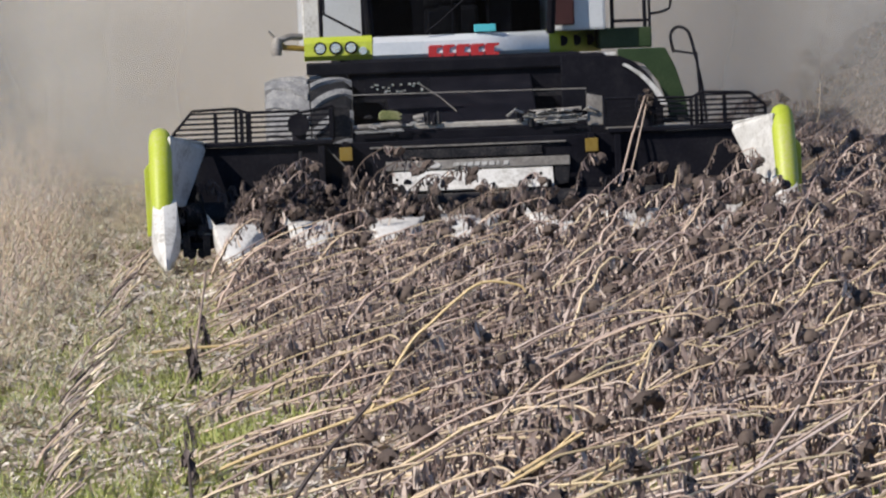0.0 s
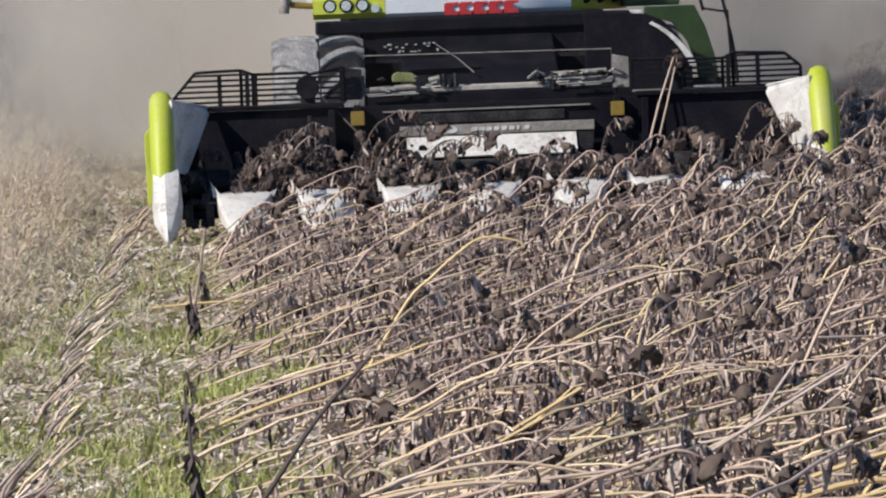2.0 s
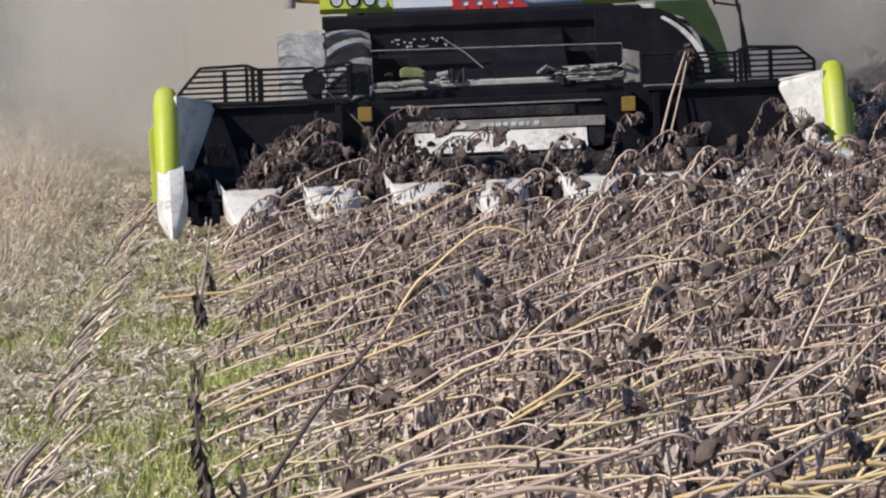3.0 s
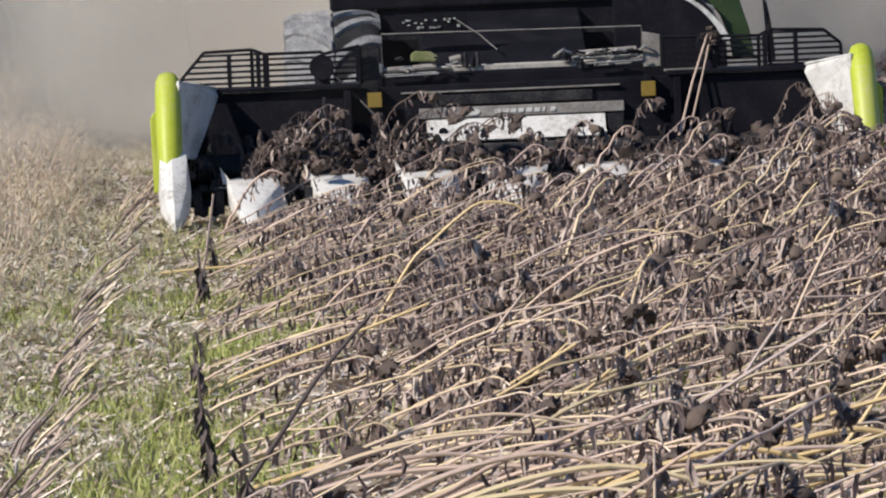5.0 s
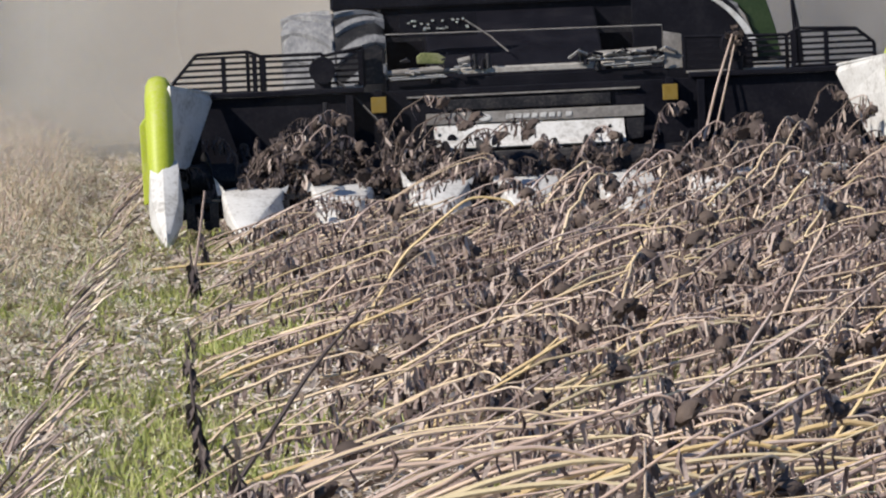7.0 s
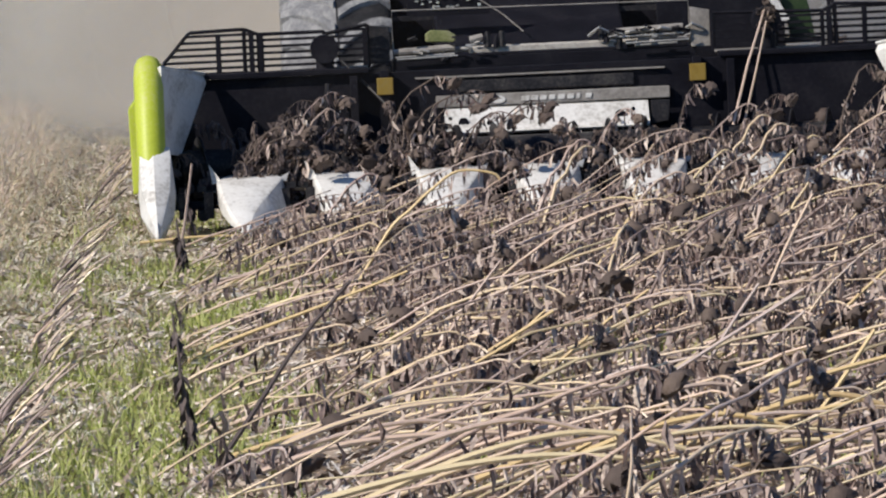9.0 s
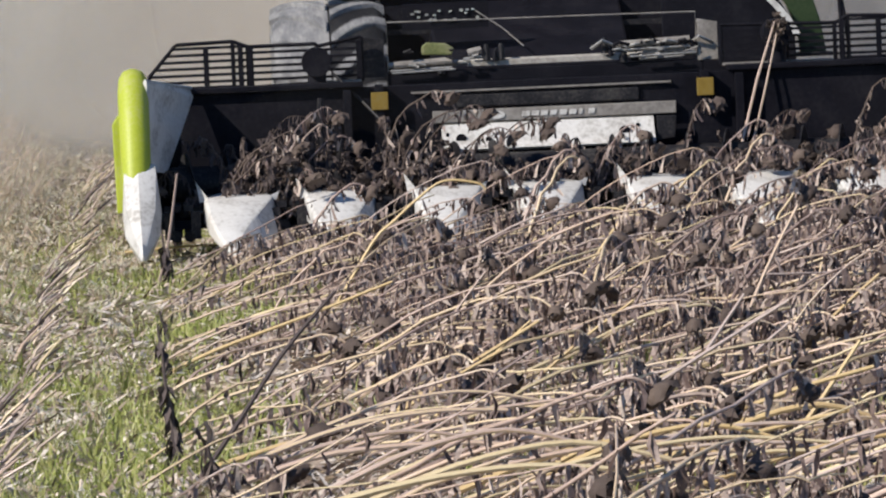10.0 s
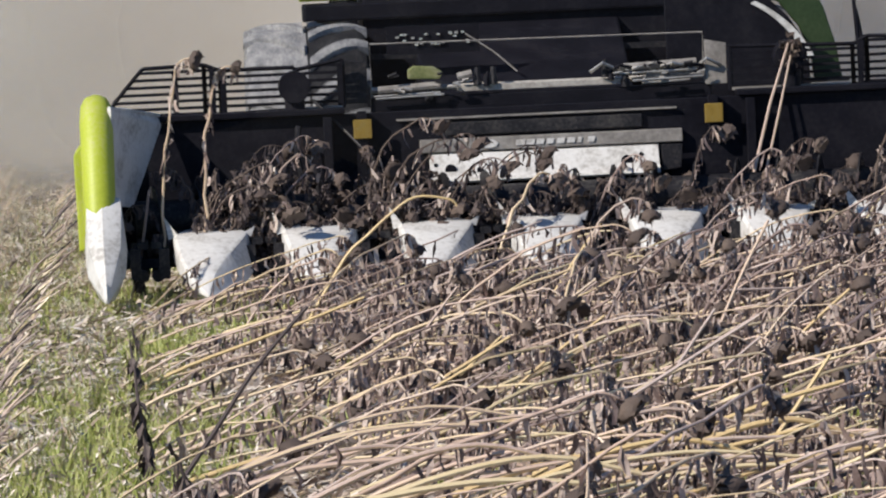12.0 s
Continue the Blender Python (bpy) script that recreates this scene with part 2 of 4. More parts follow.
# ---- mesh helpers ----
class Geo:
    def __init__(self):
        self.v, self.f = [], []

    def add(self, vs, fs):
        o = len(self.v)
        self.v += [tuple(p) for p in vs]
        self.f += [tuple(i + o for i in q) for q in fs]
        return self

    def box(self, x0, x1, y0, y1, z0, z1):
        return self.add([(x, y, z) for x in (x0, x1) for y in (y0, y1) for z in (z0, z1)],
                        [(0, 1, 3, 2), (4, 6, 7, 5), (0, 4, 5, 1), (2, 3, 7, 6), (0, 2, 6, 4), (1, 5, 7, 3)])

    def prism(self, pts, y0, y1, dx=0.0):
        """A plate with the outline pts in x and z, from y0 to y1."""
        n = len(pts)
        vs = [(x, y0, z) for x, z in pts] + [(x + dx, y1, z) for x, z in pts]
        fs = [tuple(range(n)), tuple(range(2 * n - 1, n - 1, -1))] + [(i, i + n, (i + 1) % n + n, (i + 1) % n) for i in range(n)]
        return self.add(vs, fs)

    def side(self, pts, x0, x1):
        """A plate with the outline pts in y and z, from x0 to x1."""
        n = len(pts)
        vs = [(x0, y, z) for y, z in pts] + [(x1, y, z) for y, z in pts]
        fs = [tuple(range(n)), tuple(range(2 * n - 1, n - 1, -1))] + [(i, i + n, (i + 1) % n + n, (i + 1) % n) for i in range(n)]
        return self.add(vs, fs)

    def tube(self, path, r, n=8, cap=True):
        path = [Vector(p) for p in path]
        rs = r if isinstance(r, (list, tuple)) else [r] * len(path)
        vs, fs = [], []
        up = Vector((0, 0, 1))
        for i, p in enumerate(path):
            d = path[min(i + 1, len(path) - 1)] - path[max(i - 1, 0)]
            d = d.normalized() if d.length > 1e-9 else Vector((0, 0, 1))
            ref = up if abs(d.dot(up)) < 0.95 else Vector((0, 1, 0))
            a = d.cross(ref).normalized()
            b = d.cross(a)
            for j in range(n):
                t = 2 * math.pi * j / n
                vs.append(p + (a * math.cos(t) + b * math.sin(t)) * rs[i])
        m = len(path)
        for i in range(m - 1):
            for j in range(n):
                fs.append((i * n + j, i * n + (j + 1) % n, (i + 1) * n + (j + 1) % n, (i + 1) * n + j))
        if cap:
            fs += [tuple(range(n))[::-1], tuple(range((m - 1) * n, m * n))]
        return self.add(vs, fs)

    def loft(self, rings):
        n = len(rings[0])
        vs = [p for r in rings for p in r]
        fs = [(i * n + j, i * n + (j + 1) % n, (i + 1) * n + (j + 1) % n, (i + 1) * n + j) for i in range(len(rings) - 1) for j in range(n)]
        fs += [tuple(range(n))[::-1], tuple(range((len(rings) - 1) * n, len(rings) * n))]
        return self.add(vs, fs)

    def disc(self, c, r, axis="y", depth=0.02, n=16):
        c = Vector(c)
        d = {"x": Vector((1, 0, 0)), "y": Vector((0, 1, 0)), "z": Vector((0, 0, 1))}[axis]
        return self.tube([c, c + d * depth], r, n)

    def mesh(self, name, bevel=0.0, smooth=False):
        me = bpy.data.meshes.new(name)
        me.from_pydata(self.v, [], self.f)
        bm = bmesh.new()
        bm.from_mesh(me)
        bmesh.ops.recalc_face_normals(bm, faces=bm.faces) if len(bm.faces) < 20000 else None
        if bevel:
            edges = [e for e in bm.edges if len(e.link_faces) == 2 and e.calc_face_angle(0) > 0.5]
            bmesh.ops.bevel(bm, geom=edges, offset=bevel, segments=2, profile=0.6, affect="EDGES", clamp_overlap=True)
        bm.to_mesh(me)
        bm.free()
        if smooth:
            for p in me.polygons:
                p.use_smooth = True
            me.set_sharp_from_angle(angle=radians(40))
        return me


def flowing(knots, steps=5):
    """A smooth path through the knots."""
    knots = [Vector(k) for k in knots]
    path = []
    for i in range(len(knots) - 1):
        p0, p1, p2, p3 = knots[max(i - 1, 0)], knots[i], knots[i + 1], knots[min(i + 2, len(knots) - 1)]
        for q in range(steps):
            u = q / steps
            path.append(0.5 * (2 * p1 + (p2 - p0) * u + (2 * p0 - 5 * p1 + 4 * p2 - p3) * u * u + (3 * p1 - p0 - 3 * p2 + p3) * u ** 3))
    return path + [knots[-1]]


def part(name, geo, material, parent, label="", bevel=0.0, smooth=False):
    me = geo.mesh(name, bevel, smooth)
    me.materials.append(material)
    ob = new(name, me)
    ob.parent = parent
    return tagged(ob, label)


def thing(name, label, category, group="", kind="", data=None):
    return tagged(new(name, data), label, category, group, kind)


# ---- ground ----
def rise(x, y):
    """The field climbs gently behind the machine."""
    right = min(1.0, max(0.0, (x - 6.4) / 1.4))
    return 0.085 * min(max(0.0, y - 70.0 + 5.0 * right), 130.0)


def make_ground():
    g = Geo()
    xs = [-2500, -300, -60, -20] + [-8 + 0.25 * i for i in range(89)] + [30, 80, 300, 2500]
    ys = [-300, -40, 5] + [12 + 0.4 * i for i in range(180)] + [92, 100, 115, 130, 160, 206, 400, 4000]
    for y in ys:
        for x in xs:
            near = -8 <= x <= 14 and 12 <= y <= 84
            z = 0.03 * noise.noise((x * 1.7, y * 1.7, 0)) + 0.02 * noise.noise((x * 4, y * 4, 3)) - 0.03 if near else -0.03
            g.v.append((x, y, z + rise(x, y)))
    w = len(xs)
    g.f = [(j * w + i, j * w + i + 1, (j + 1) * w + i + 1, (j + 1) * w + i) for j in range(len(ys) - 1) for i in range(w - 1)]
    me = g.mesh("ground", smooth=True)
    me.materials.append(ground_mat())
    tagged(new("ground", me), "brown field soil with straw litter and green grass patches", "ground", kind="structure")


make_ground()


# ---- sunflower header ----
header = thing("sunflower_header", "wide white and lime eight-row sunflower header carried before the harvester", "crop header")


def mirrored(pts, s):
    return [(s * x, z) for x, z in pts] if s > 0 else [(s * x, z) for x, z in pts][::-1]


def make_header():
    wall = Geo()
    wall.box(-2.86, 2.94, 1.80, 1.86, 0.22, 1.165)
    for x0, x1 in ((-2.86, -1.30), (1.38, 2.94)):
        part("wall_rail", Geo().box(x0, x1, 1.74, 1.95, 1.168, 1.208), BLACK, header, bevel=0.008)
    back = part("back_wall", wall, BLACK, header, "black sheet-metal rear wall", bevel=0.008)
    for x in (-2.84, -1.42, 1.46, 2.92):
        part("wall_rib", Geo().box(x - 0.03, x + 0.03, 1.70, 1.797, 0.25, 1.15), BLACK, header, bevel=0.006)
    part("trough", Geo().side([(1.0, 0.22), (1.8, 0.22), (1.8, 0.30), (1.05, 0.28)], -2.85, 2.93), DARKSTEEL, header, bevel=0.01)
    auger = Geo().tube([(-2.75, 1.52, 0.52), (2.85, 1.52, 0.52)], 0.13, 16)
    turns = 160
    for s, a0 in ((1, -2.7), (-1, 2.8)):
        ring = []
        for i in range(turns):
            a = i * 0.35
            x = a0 + s * i * 2.5 / turns
            ring.append((Vector((x, 1.52 + 0.12 * math.cos(a), 0.52 + 0.12 * math.sin(a))), Vector((x, 1.52 + 0.23 * math.cos(a), 0.52 + 0.23 * math.sin(a)))))
        for i in range(turns - 1):
            (a, b), (c, d) = ring[i], ring[i + 1]
            e = Vector((0.012, 0, 0))
            auger.add([a, b, d, c, a + e, b + e, d + e, c + e], [(0, 1, 2, 3), (7, 6, 5, 4), (1, 5, 6, 2)])
    part("auger", auger, DARKSTEEL, header, "dark spiral cross auger", smooth=True)

    # row snouts
    def ring(y, w, z0, z1, rt):
        # a broad flat top whose ridge runs out to the far side, and a steep cheek beyond it
        h = z1 - z0
        return [(-w * 0.45, y, z0), (w * 0.55, y, z0), (w * 1.18, y, z0 + h * 0.25), (w * (rt + 0.04), y, z1 - 0.010), (w * (rt - 0.05), y, z1),
                (-w * 0.2, y, z1 + 0.004), (-w * 0.90, y, z1), (-w * 0.99, y, z1 - 0.02), (-w, y, z0 + h * 0.5)]
    sn = Geo().loft([ring(0.10, 0.016, 0.05, 0.075, 0.1), ring(0.16, 0.05, 0.045, 0.11, 0.15), ring(0.32, 0.135, 0.05, 0.20, 0.3), ring(0.55, 0.205, 0.07, 0.325, 0.62), ring(0.80, 0.243, 0.11, 0.432, 0.94), ring(0.90, 0.247, 0.14, 0.447, 0.97), ring(1.4, 0.17, 0.24, 0.45, 0.9)])
    sn_mesh = sn.mesh("snout", bevel=0.006, smooth=True)
    sn_mesh.materials.append(WHITE)
    ears = []
    for q, top in ((-1, 0.56), (1, 0.475)):
        ear = Geo().add([(q * 0.205, 0.86, 0.43), (q * 0.275, 0.88, 0.41), (q * 0.300, 0.90, top), (q * 0.205, 0.88, 0.43), (q * 0.275, 0.90, 0.41), (q * 0.300, 0.912, top)],
                        [(0, 1, 2), (5, 4, 3), (0, 2, 5, 3), (1, 4, 5, 2), (0, 3, 4, 1)])
        ears.append(ear.mesh("gap_guide"))
        ears[-1].materials.append(WHITE)
    unit = Geo()
    unit.box(-0.13, -0.06, 0.75, 1.75, 0.16, 0.36).box(0.06, 0.13, 0.75, 1.75, 0.16, 0.36)
    unit.tube([(-0.05, 0.8, 0.18), (-0.05, 1.7, 0.2)], 0.045, 8).tube([(0.05, 0.8, 0.18), (0.05, 1.7, 0.2)], 0.045, 8)
    for i in range(9):
        unit.box(-0.08, -0.01, 0.78 + i * 0.1, 0.81 + i * 0.1, 0.36, 0.40).box(0.01, 0.08, 0.83 + i * 0.1, 0.86 + i * 0.1, 0.36, 0.40)
    unit_mesh = unit.mesh("gathering_unit")
    unit_mesh.materials.append(DARKSTEEL)
    for k in range(7):
        o = new("snout", sn_mesh)
        o.parent = header
        o.location = (-2.28 + 0.76 * k, 0, 0)
        o.rotation_euler = (0, 0, radians((-1.5, 1, 0, 2, -1, 1.5, -0.5)[k]))
        tagged(o, "white pointed plastic row snout")
        for q in ears:
            e = new("gap_guide", q)
            e.parent = o
    for k in range(8):
        o = new("gathering_unit", unit_mesh)
        o.parent = header
        o.location = (-2.66 + 0.76 * k, 0, 0)

    # end dividers
    for s in (-1, 1):
        off = 0.03 if s > 0 else 0.0
        X = lambda x: s * x + off
        hood = Geo()
        rings = []
        for y, z, w, d in ((0.52, 0.36, 0.09, 0.08), (0.60, 0.55, 0.105, 0.12), (0.80, 0.94, 0.11, 0.13), (0.98, 1.22, 0.112, 0.13), (1.06, 1.315, 0.102, 0.12), (1.10, 1.355, 0.08, 0.09), (1.12, 1.378, 0.035, 0.04)):
            rings.append([(X(2.975) + w * math.cos(a), y + d * math.sin(a) * 0.8, z - d * 0.35 * math.sin(a)) for a in [2 * math.pi * i / 14 for i in range(14)]])
        hood.loft(rings)
        div = part("divider", hood, LIME, header, "rounded lime end divider", smooth=True)
        cone = Geo()
        def cr(y, w, z0, z1):
            cx = X(2.945)
            return [(cx - w, y, (z0 + z1) / 2 - 0.02), (cx - w * 0.85, y, z1 - 0.02), (cx - w * 0.1, y - 0.01, z1 + 0.012), (cx + w * 0.8, y, z1 - 0.02), (cx + w, y, (z0 + z1) / 2 - 0.02), (cx + w * 0.4, y, z0), (cx - w * 0.4, y, z0)]
        cone.loft([cr(0.0, 0.012, 0.06, 0.09), cr(0.10, 0.035, 0.05, 0.17), cr(0.35, 0.125, 0.06, 0.42), cr(0.56, 0.14, 0.10, 0.66), cr(0.68, 0.135, 0.14, 0.73), cr(0.95, 0.10, 0.2, 0.70)])
        part("cone", cone, WHITE, div, "white pointed plastic nose", bevel=0.01, smooth=True)
        outer = Geo().prism(mirrored([(3.05, 0.38), (3.125, 0.36), (3.135, 1.0), (3.09, 1.06), (3.05, 1.04)], s), 0.85, 1.6)
        o = part("outer_shell", outer, LIME, div, bevel=0.012)
        o.location.x = off
        pan = Geo()
        edge = [((2.875, 0.92, 1.295), (2.57, 1.72, 1.21)), ((2.875, 0.92, 1.25), (2.545, 1.72, 1.15)), ((2.875, 0.88, 1.0), (2.62, 1.60, 0.96)), ((2.875, 0.80, 0.66), (2.76, 1.30, 0.62))]
        vs = []
        for (xa, ya, za), (xb, yb, zb) in edge:
            vs += [(s * xa, ya, za), (s * xb, yb, zb), (s * (xa + 0.025), ya + 0.02, za), (s * (xb + 0.025), yb + 0.02, zb)]
        for i in range(3):
            o4 = i * 4
            pan.add(vs[o4:o4 + 8], [(0, 1, 5, 4), (2, 6, 7, 3), (0, 4, 6, 2), (1, 3, 7, 5)] + ([(0, 2, 3, 1)] if i == 0 else []) + ([(4, 5, 7, 6)] if i == 2 else []))
        part('panel_rim', Geo().tube([(s * 2.885 + off, 0.93, 1.302), (s * 2.56 + off, 1.73, 1.217)], 0.012, 6), WHITE, div)
        o = part("inner_panel", pan, WHITE, div, "white inner deflector panel")
        o.location.x = off
        latch = Geo().disc((X(3.0), 0.62, 0.72), 0.025, "y", 0.03, 10)
        part("latch", latch, BLACK, div)

    # crop guards, two bays on each end
    def guard(outline, bar_x):
        fr = Geo()
        n = len(outline)
        for i in range(n):
            (xa, za), (xb, zb) = outline[i], outline[(i + 1) % n]
            fr.tube([(xa, 2.2, za), (xb, 2.2, zb)], 0.016, 6)
        g = part("crop_guard", fr, BLACK, header, "black slatted steel crop guard")
        zs = [1.245 + 0.05 * i for i in range(6)]
        for z in zs:
            crossing = []
            for i in range(n):
                (xa, za), (xb, zb) = outline[i], outline[(i + 1) % n]
                if (za - z) * (zb - z) < 0:
                    crossing.append(xa + (xb - xa) * (z - za) / (zb - za))
            if len(crossing) >= 2:
                part("slat", Geo().box(min(crossing), max(crossing), 2.192, 2.208, z - 0.0105, z + 0.0105), BLACK, g)
        part("stay", Geo().box(bar_x - 0.02, bar_x + 0.02, 2.17, 2.19, 1.2, 1.5), BLACK, g)
    guard([(-2.87, 1.20), (-2.87, 1.29), (-2.66, 1.525), (-2.24, 1.535), (-2.24, 1.20)], -2.44)
    guard([(-2.24, 1.20), (-2.24, 1.535), (-2.13, 1.49), (-2.13, 1.19)], -2.185)
    guard([(-2.13, 1.19), (-2.13, 1.49), (-1.62, 1.49), (-1.62, 1.20)], -2.11)
    guard([(-1.62, 1.20), (-1.62, 1.47), (-1.29, 1.53), (-1.29, 1.20)], -1.31)
    guard([(2.95, 1.21), (2.95, 1.38), (2.80, 1.505), (2.325, 1.525), (2.325, 1.21)], 2.55)
    guard([(2.325, 1.21), (2.325, 1.525), (2.225, 1.47), (2.225, 1.19)], 2.275)
    guard([(2.225, 1.19), (2.225, 1.475), (1.375, 1.495), (1.375, 1.20)], 1.86)
    for x0, x1 in ((-1.60, -1.30), (1.38, 2.20)):
        part("guard_sill", Geo().box(x0, x1, 2.14, 2.18, 1.195, 1.215), DULL_STEEL, header, "dusty steel sill under the guard")

    # middle: drive posts, clear screen, tube, couplings
    for x, z1 in ((-1.63, 1.44), (1.77, 1.50)):
        g = Geo().tube([(x, 1.95, 0.5), (x, 1.98, z1 - 0.12), (x, 2.0, z1)], [0.06, 0.07, 0.085], 10)
        g.tube([(x, 1.88, z1 - 0.08), (x, 2.12, z1 - 0.08)], 0.11, 14)
        part("drive_post", g, BLACK, header, "black chain drive housing", smooth=True)
    sf = Geo().tube([(-1.09, 2.4, 1.25), (-1.09, 2.4, 1.62), (1.21, 2.4, 1.60), (1.21, 2.4, 1.25)], 0.0065, 6)
    part("screen_frame", sf, DULL_STEEL, header, "thin steel frame of a clear screen")
    part("beam", Geo().box(-1.1, 1.25, 2.30, 2.50, 1.10, 1.25).box(-1.3, 1.4, 2.2, 2.35, 0.95, 1.06), BLACK, header, bevel=0.012)
    part("cross_tube", Geo().box(-0.50, 0.62, 2.30, 2.46, 1.268, 1.312).tube([(-1.09, 2.38, 1.30), (1.2, 2.38, 1.30)], 0.022, 10), DUSTY_STEEL, header, "dusty grey steel cross beam", bevel=0.006)
    part("plate", Geo().prism([(1.21, 1.55), (1.21, 1.24), (1.36, 1.24), (1.36, 1.52)], 2.28, 2.30), DULL_STEEL, header, "bare perforated steel plate", bevel=0.004)
    part("plate", Geo().prism([(-1.28, 1.52), (-1.28, 1.22), (-1.12, 1.22), (-1.12, 1.50)], 2.28, 2.30), DARKSTEEL, header, bevel=0.004)
    cp = Geo().prism([(-0.84, 1.37), (-0.62, 1.36), (-0.60, 1.41), (-0.66, 1.45), (-0.80, 1.46), (-0.84, 1.43)], 2.27, 2.36)
    part("coupler", cp, DULL_LIME, header, "lime hydraulic coupler block", bevel=0.012)
    for x0, x1, z in ((-1.05, -0.62, 1.30), (-0.5, -0.4, 1.37), (0.62, 1.15, 1.38), (0.8, 1.1, 1.31)):
        part("ram", Geo().tube([(x0, 2.28, z), (x1, 2.28, z + 0.02)], 0.028, 8), DULL_STEEL, header, smooth=True)
        part("rod", Geo().tube([(x0 - 0.03, 2.24, z - 0.04), (x1, 2.24, z - 0.03)], 0.010, 6), STEEL, header)
    for x, z in ((-0.36, 1.36), (0.52, 1.37), (-0.7, 1.27), (0.66, 1.30), (-0.25, 1.36)):
        part("fitting", Geo().tube([(x, 2.3, z - 0.05), (x, 2.3, z + 0.07)], [0.03, 0.018], 8), DARKSTEEL, header, smooth=True)
    for i in range(7):
        x = 0.42 + i * 0.12
        part("hose", Geo().tube([(x, 2.3, 1.36), (x + 0.08, 2.22, 1.42 - 0.02 * (i % 3)), (x + 0.16, 2.26, 1.38), (x + 0.22, 2.34, 1.33)], 0.013, 6), BLACK if i % 2 else STEEL, header)
    rng = random.Random(13)
    for i in range(26):
        x = rng.uniform(-1.05, -0.45) if i % 2 else rng.uniform(0.55, 1.18)
        z = rng.uniform(1.27, 1.42)
        g = Geo().tube([(x, 2.22, z), (x + rng.uniform(0.02, 0.07), 2.22, z + rng.uniform(-0.02, 0.02))], rng.uniform(0.006, 0.014), 7)
        part("fitting", g, (STEEL, DARKSTEEL, DUSTY_STEEL)[i % 3], header, smooth=True)
    for x0, x1, z in ((-1.07, -0.60, 1.245), (0.70, 1.19, 1.29)):
        part("rod", Geo().tube([(x0, 2.2, z), (x1, 2.2, z + 0.012)], 0.008, 7), STEEL, header, "polished hydraulic rod", smooth=True)
    for x in (-0.30, 0.56):
        part("peg", Geo().tube([(x, 2.28, 1.30), (x, 2.28, 1.36), (x + 0.012, 2.28, 1.40)], [0.022, 0.02, 0.006], 8), BLACK, header, smooth=True)
    for x in (-1.185, 1.205):
        part("reflector", Geo().box(x - 0.062, x + 0.062, 1.68, 1.70, 0.995, 1.125), AMBER, header, "square amber reflector", bevel=0.006)
        part("reflector_bracket", Geo().box(x - 0.03, x + 0.03, 1.70, 1.80, 0.9, 1.18), BLACK, header)
    # white deck plate over the feeder mouth
    dk = Geo().side([(1.60, 0.68), (1.62, 0.665), (1.74, 0.86), (1.80, 0.87), (1.80, 0.83)], -0.74, 0.82)
    deck = part("deck_plate", dk, WHITE, header, "white sloping deck plate", bevel=0.004)
    for hx, hz, hr in ((-0.60, 0.755, 0.040), (-0.40, 0.745, 0.024), (0.60, 0.76, 0.042), (0.70, 0.80, 0.016), (0.70, 0.71, 0.016), (-0.70, 0.79, 0.014)):
        hy = 1.62 + (hz - 0.665) * 0.615
        part("deck_hole", Geo().prism([(hx + hr * math.cos(a), hz + hr * math.sin(a)) for a in [i * 0.5236 for i in range(12)]], hy - 0.008, hy + 0.02), BLACK, deck)
    part("deck_bracket", Geo().prism([(0.84, 0.68), (0.97, 0.70), (0.985, 0.86), (0.84, 0.86)], 1.70, 1.73), DARKSTEEL, header, bevel=0.006)
    strip = part("deck_edge", Geo().box(-0.80, 0.99, 1.74, 1.79, 0.875, 0.965), DULL_STEEL, header, "dull steel strip with pale lettering shapes", bevel=0.008)
    part("badge", Geo().prism([(-0.33 + 0.06 * math.cos(a), 0.92 + 0.03 * math.sin(a)) for a in [i * 0.5236 for i in range(12)]], 1.732, 1.738), WHITE, strip)
    for i, w_ in enumerate((0.06, 0.055, 0.05, 0.045, 0.05, 0.05, 0.025, 0.045)):
        x = -0.15 + i * 0.07
        part("letter_bar", Geo().prism([(x, 0.902), (x + w_, 0.902), (x + w_ + 0.008, 0.938), (x + 0.008, 0.938)], 1.732, 1.738), WHITE, strip)
    part("rear_lip", Geo().box(-0.62, 0.72, 1.772, 1.796, 0.985, 1.075), DARKSTEEL, header, bevel=0.008)
    part("pressing_bar", Geo().box(-0.95, 0.96, 1.765, 1.796, 1.100, 1.113), DULL_STEEL, header)
    part("hose", Geo().tube([(-1.51, 1.9, 1.27), (-1.3, 1.75, 1.05), (-1.02, 1.5, 0.74)], 0.011, 6), DARKSTEEL, header)
    part("hose", Geo().tube([(-1.62, 1.7, 1.1), (-1.64, 1.66, 0.9), (-1.60, 1.62, 0.7)], 0.02, 6), DARKSTEEL, header)


make_header()


# ---- combine harvester ----
harvester = thing("combine_harvester", "large silver, lime and dark green combine harvester with a glazed cab", "combine harvester")
WHEELS = []


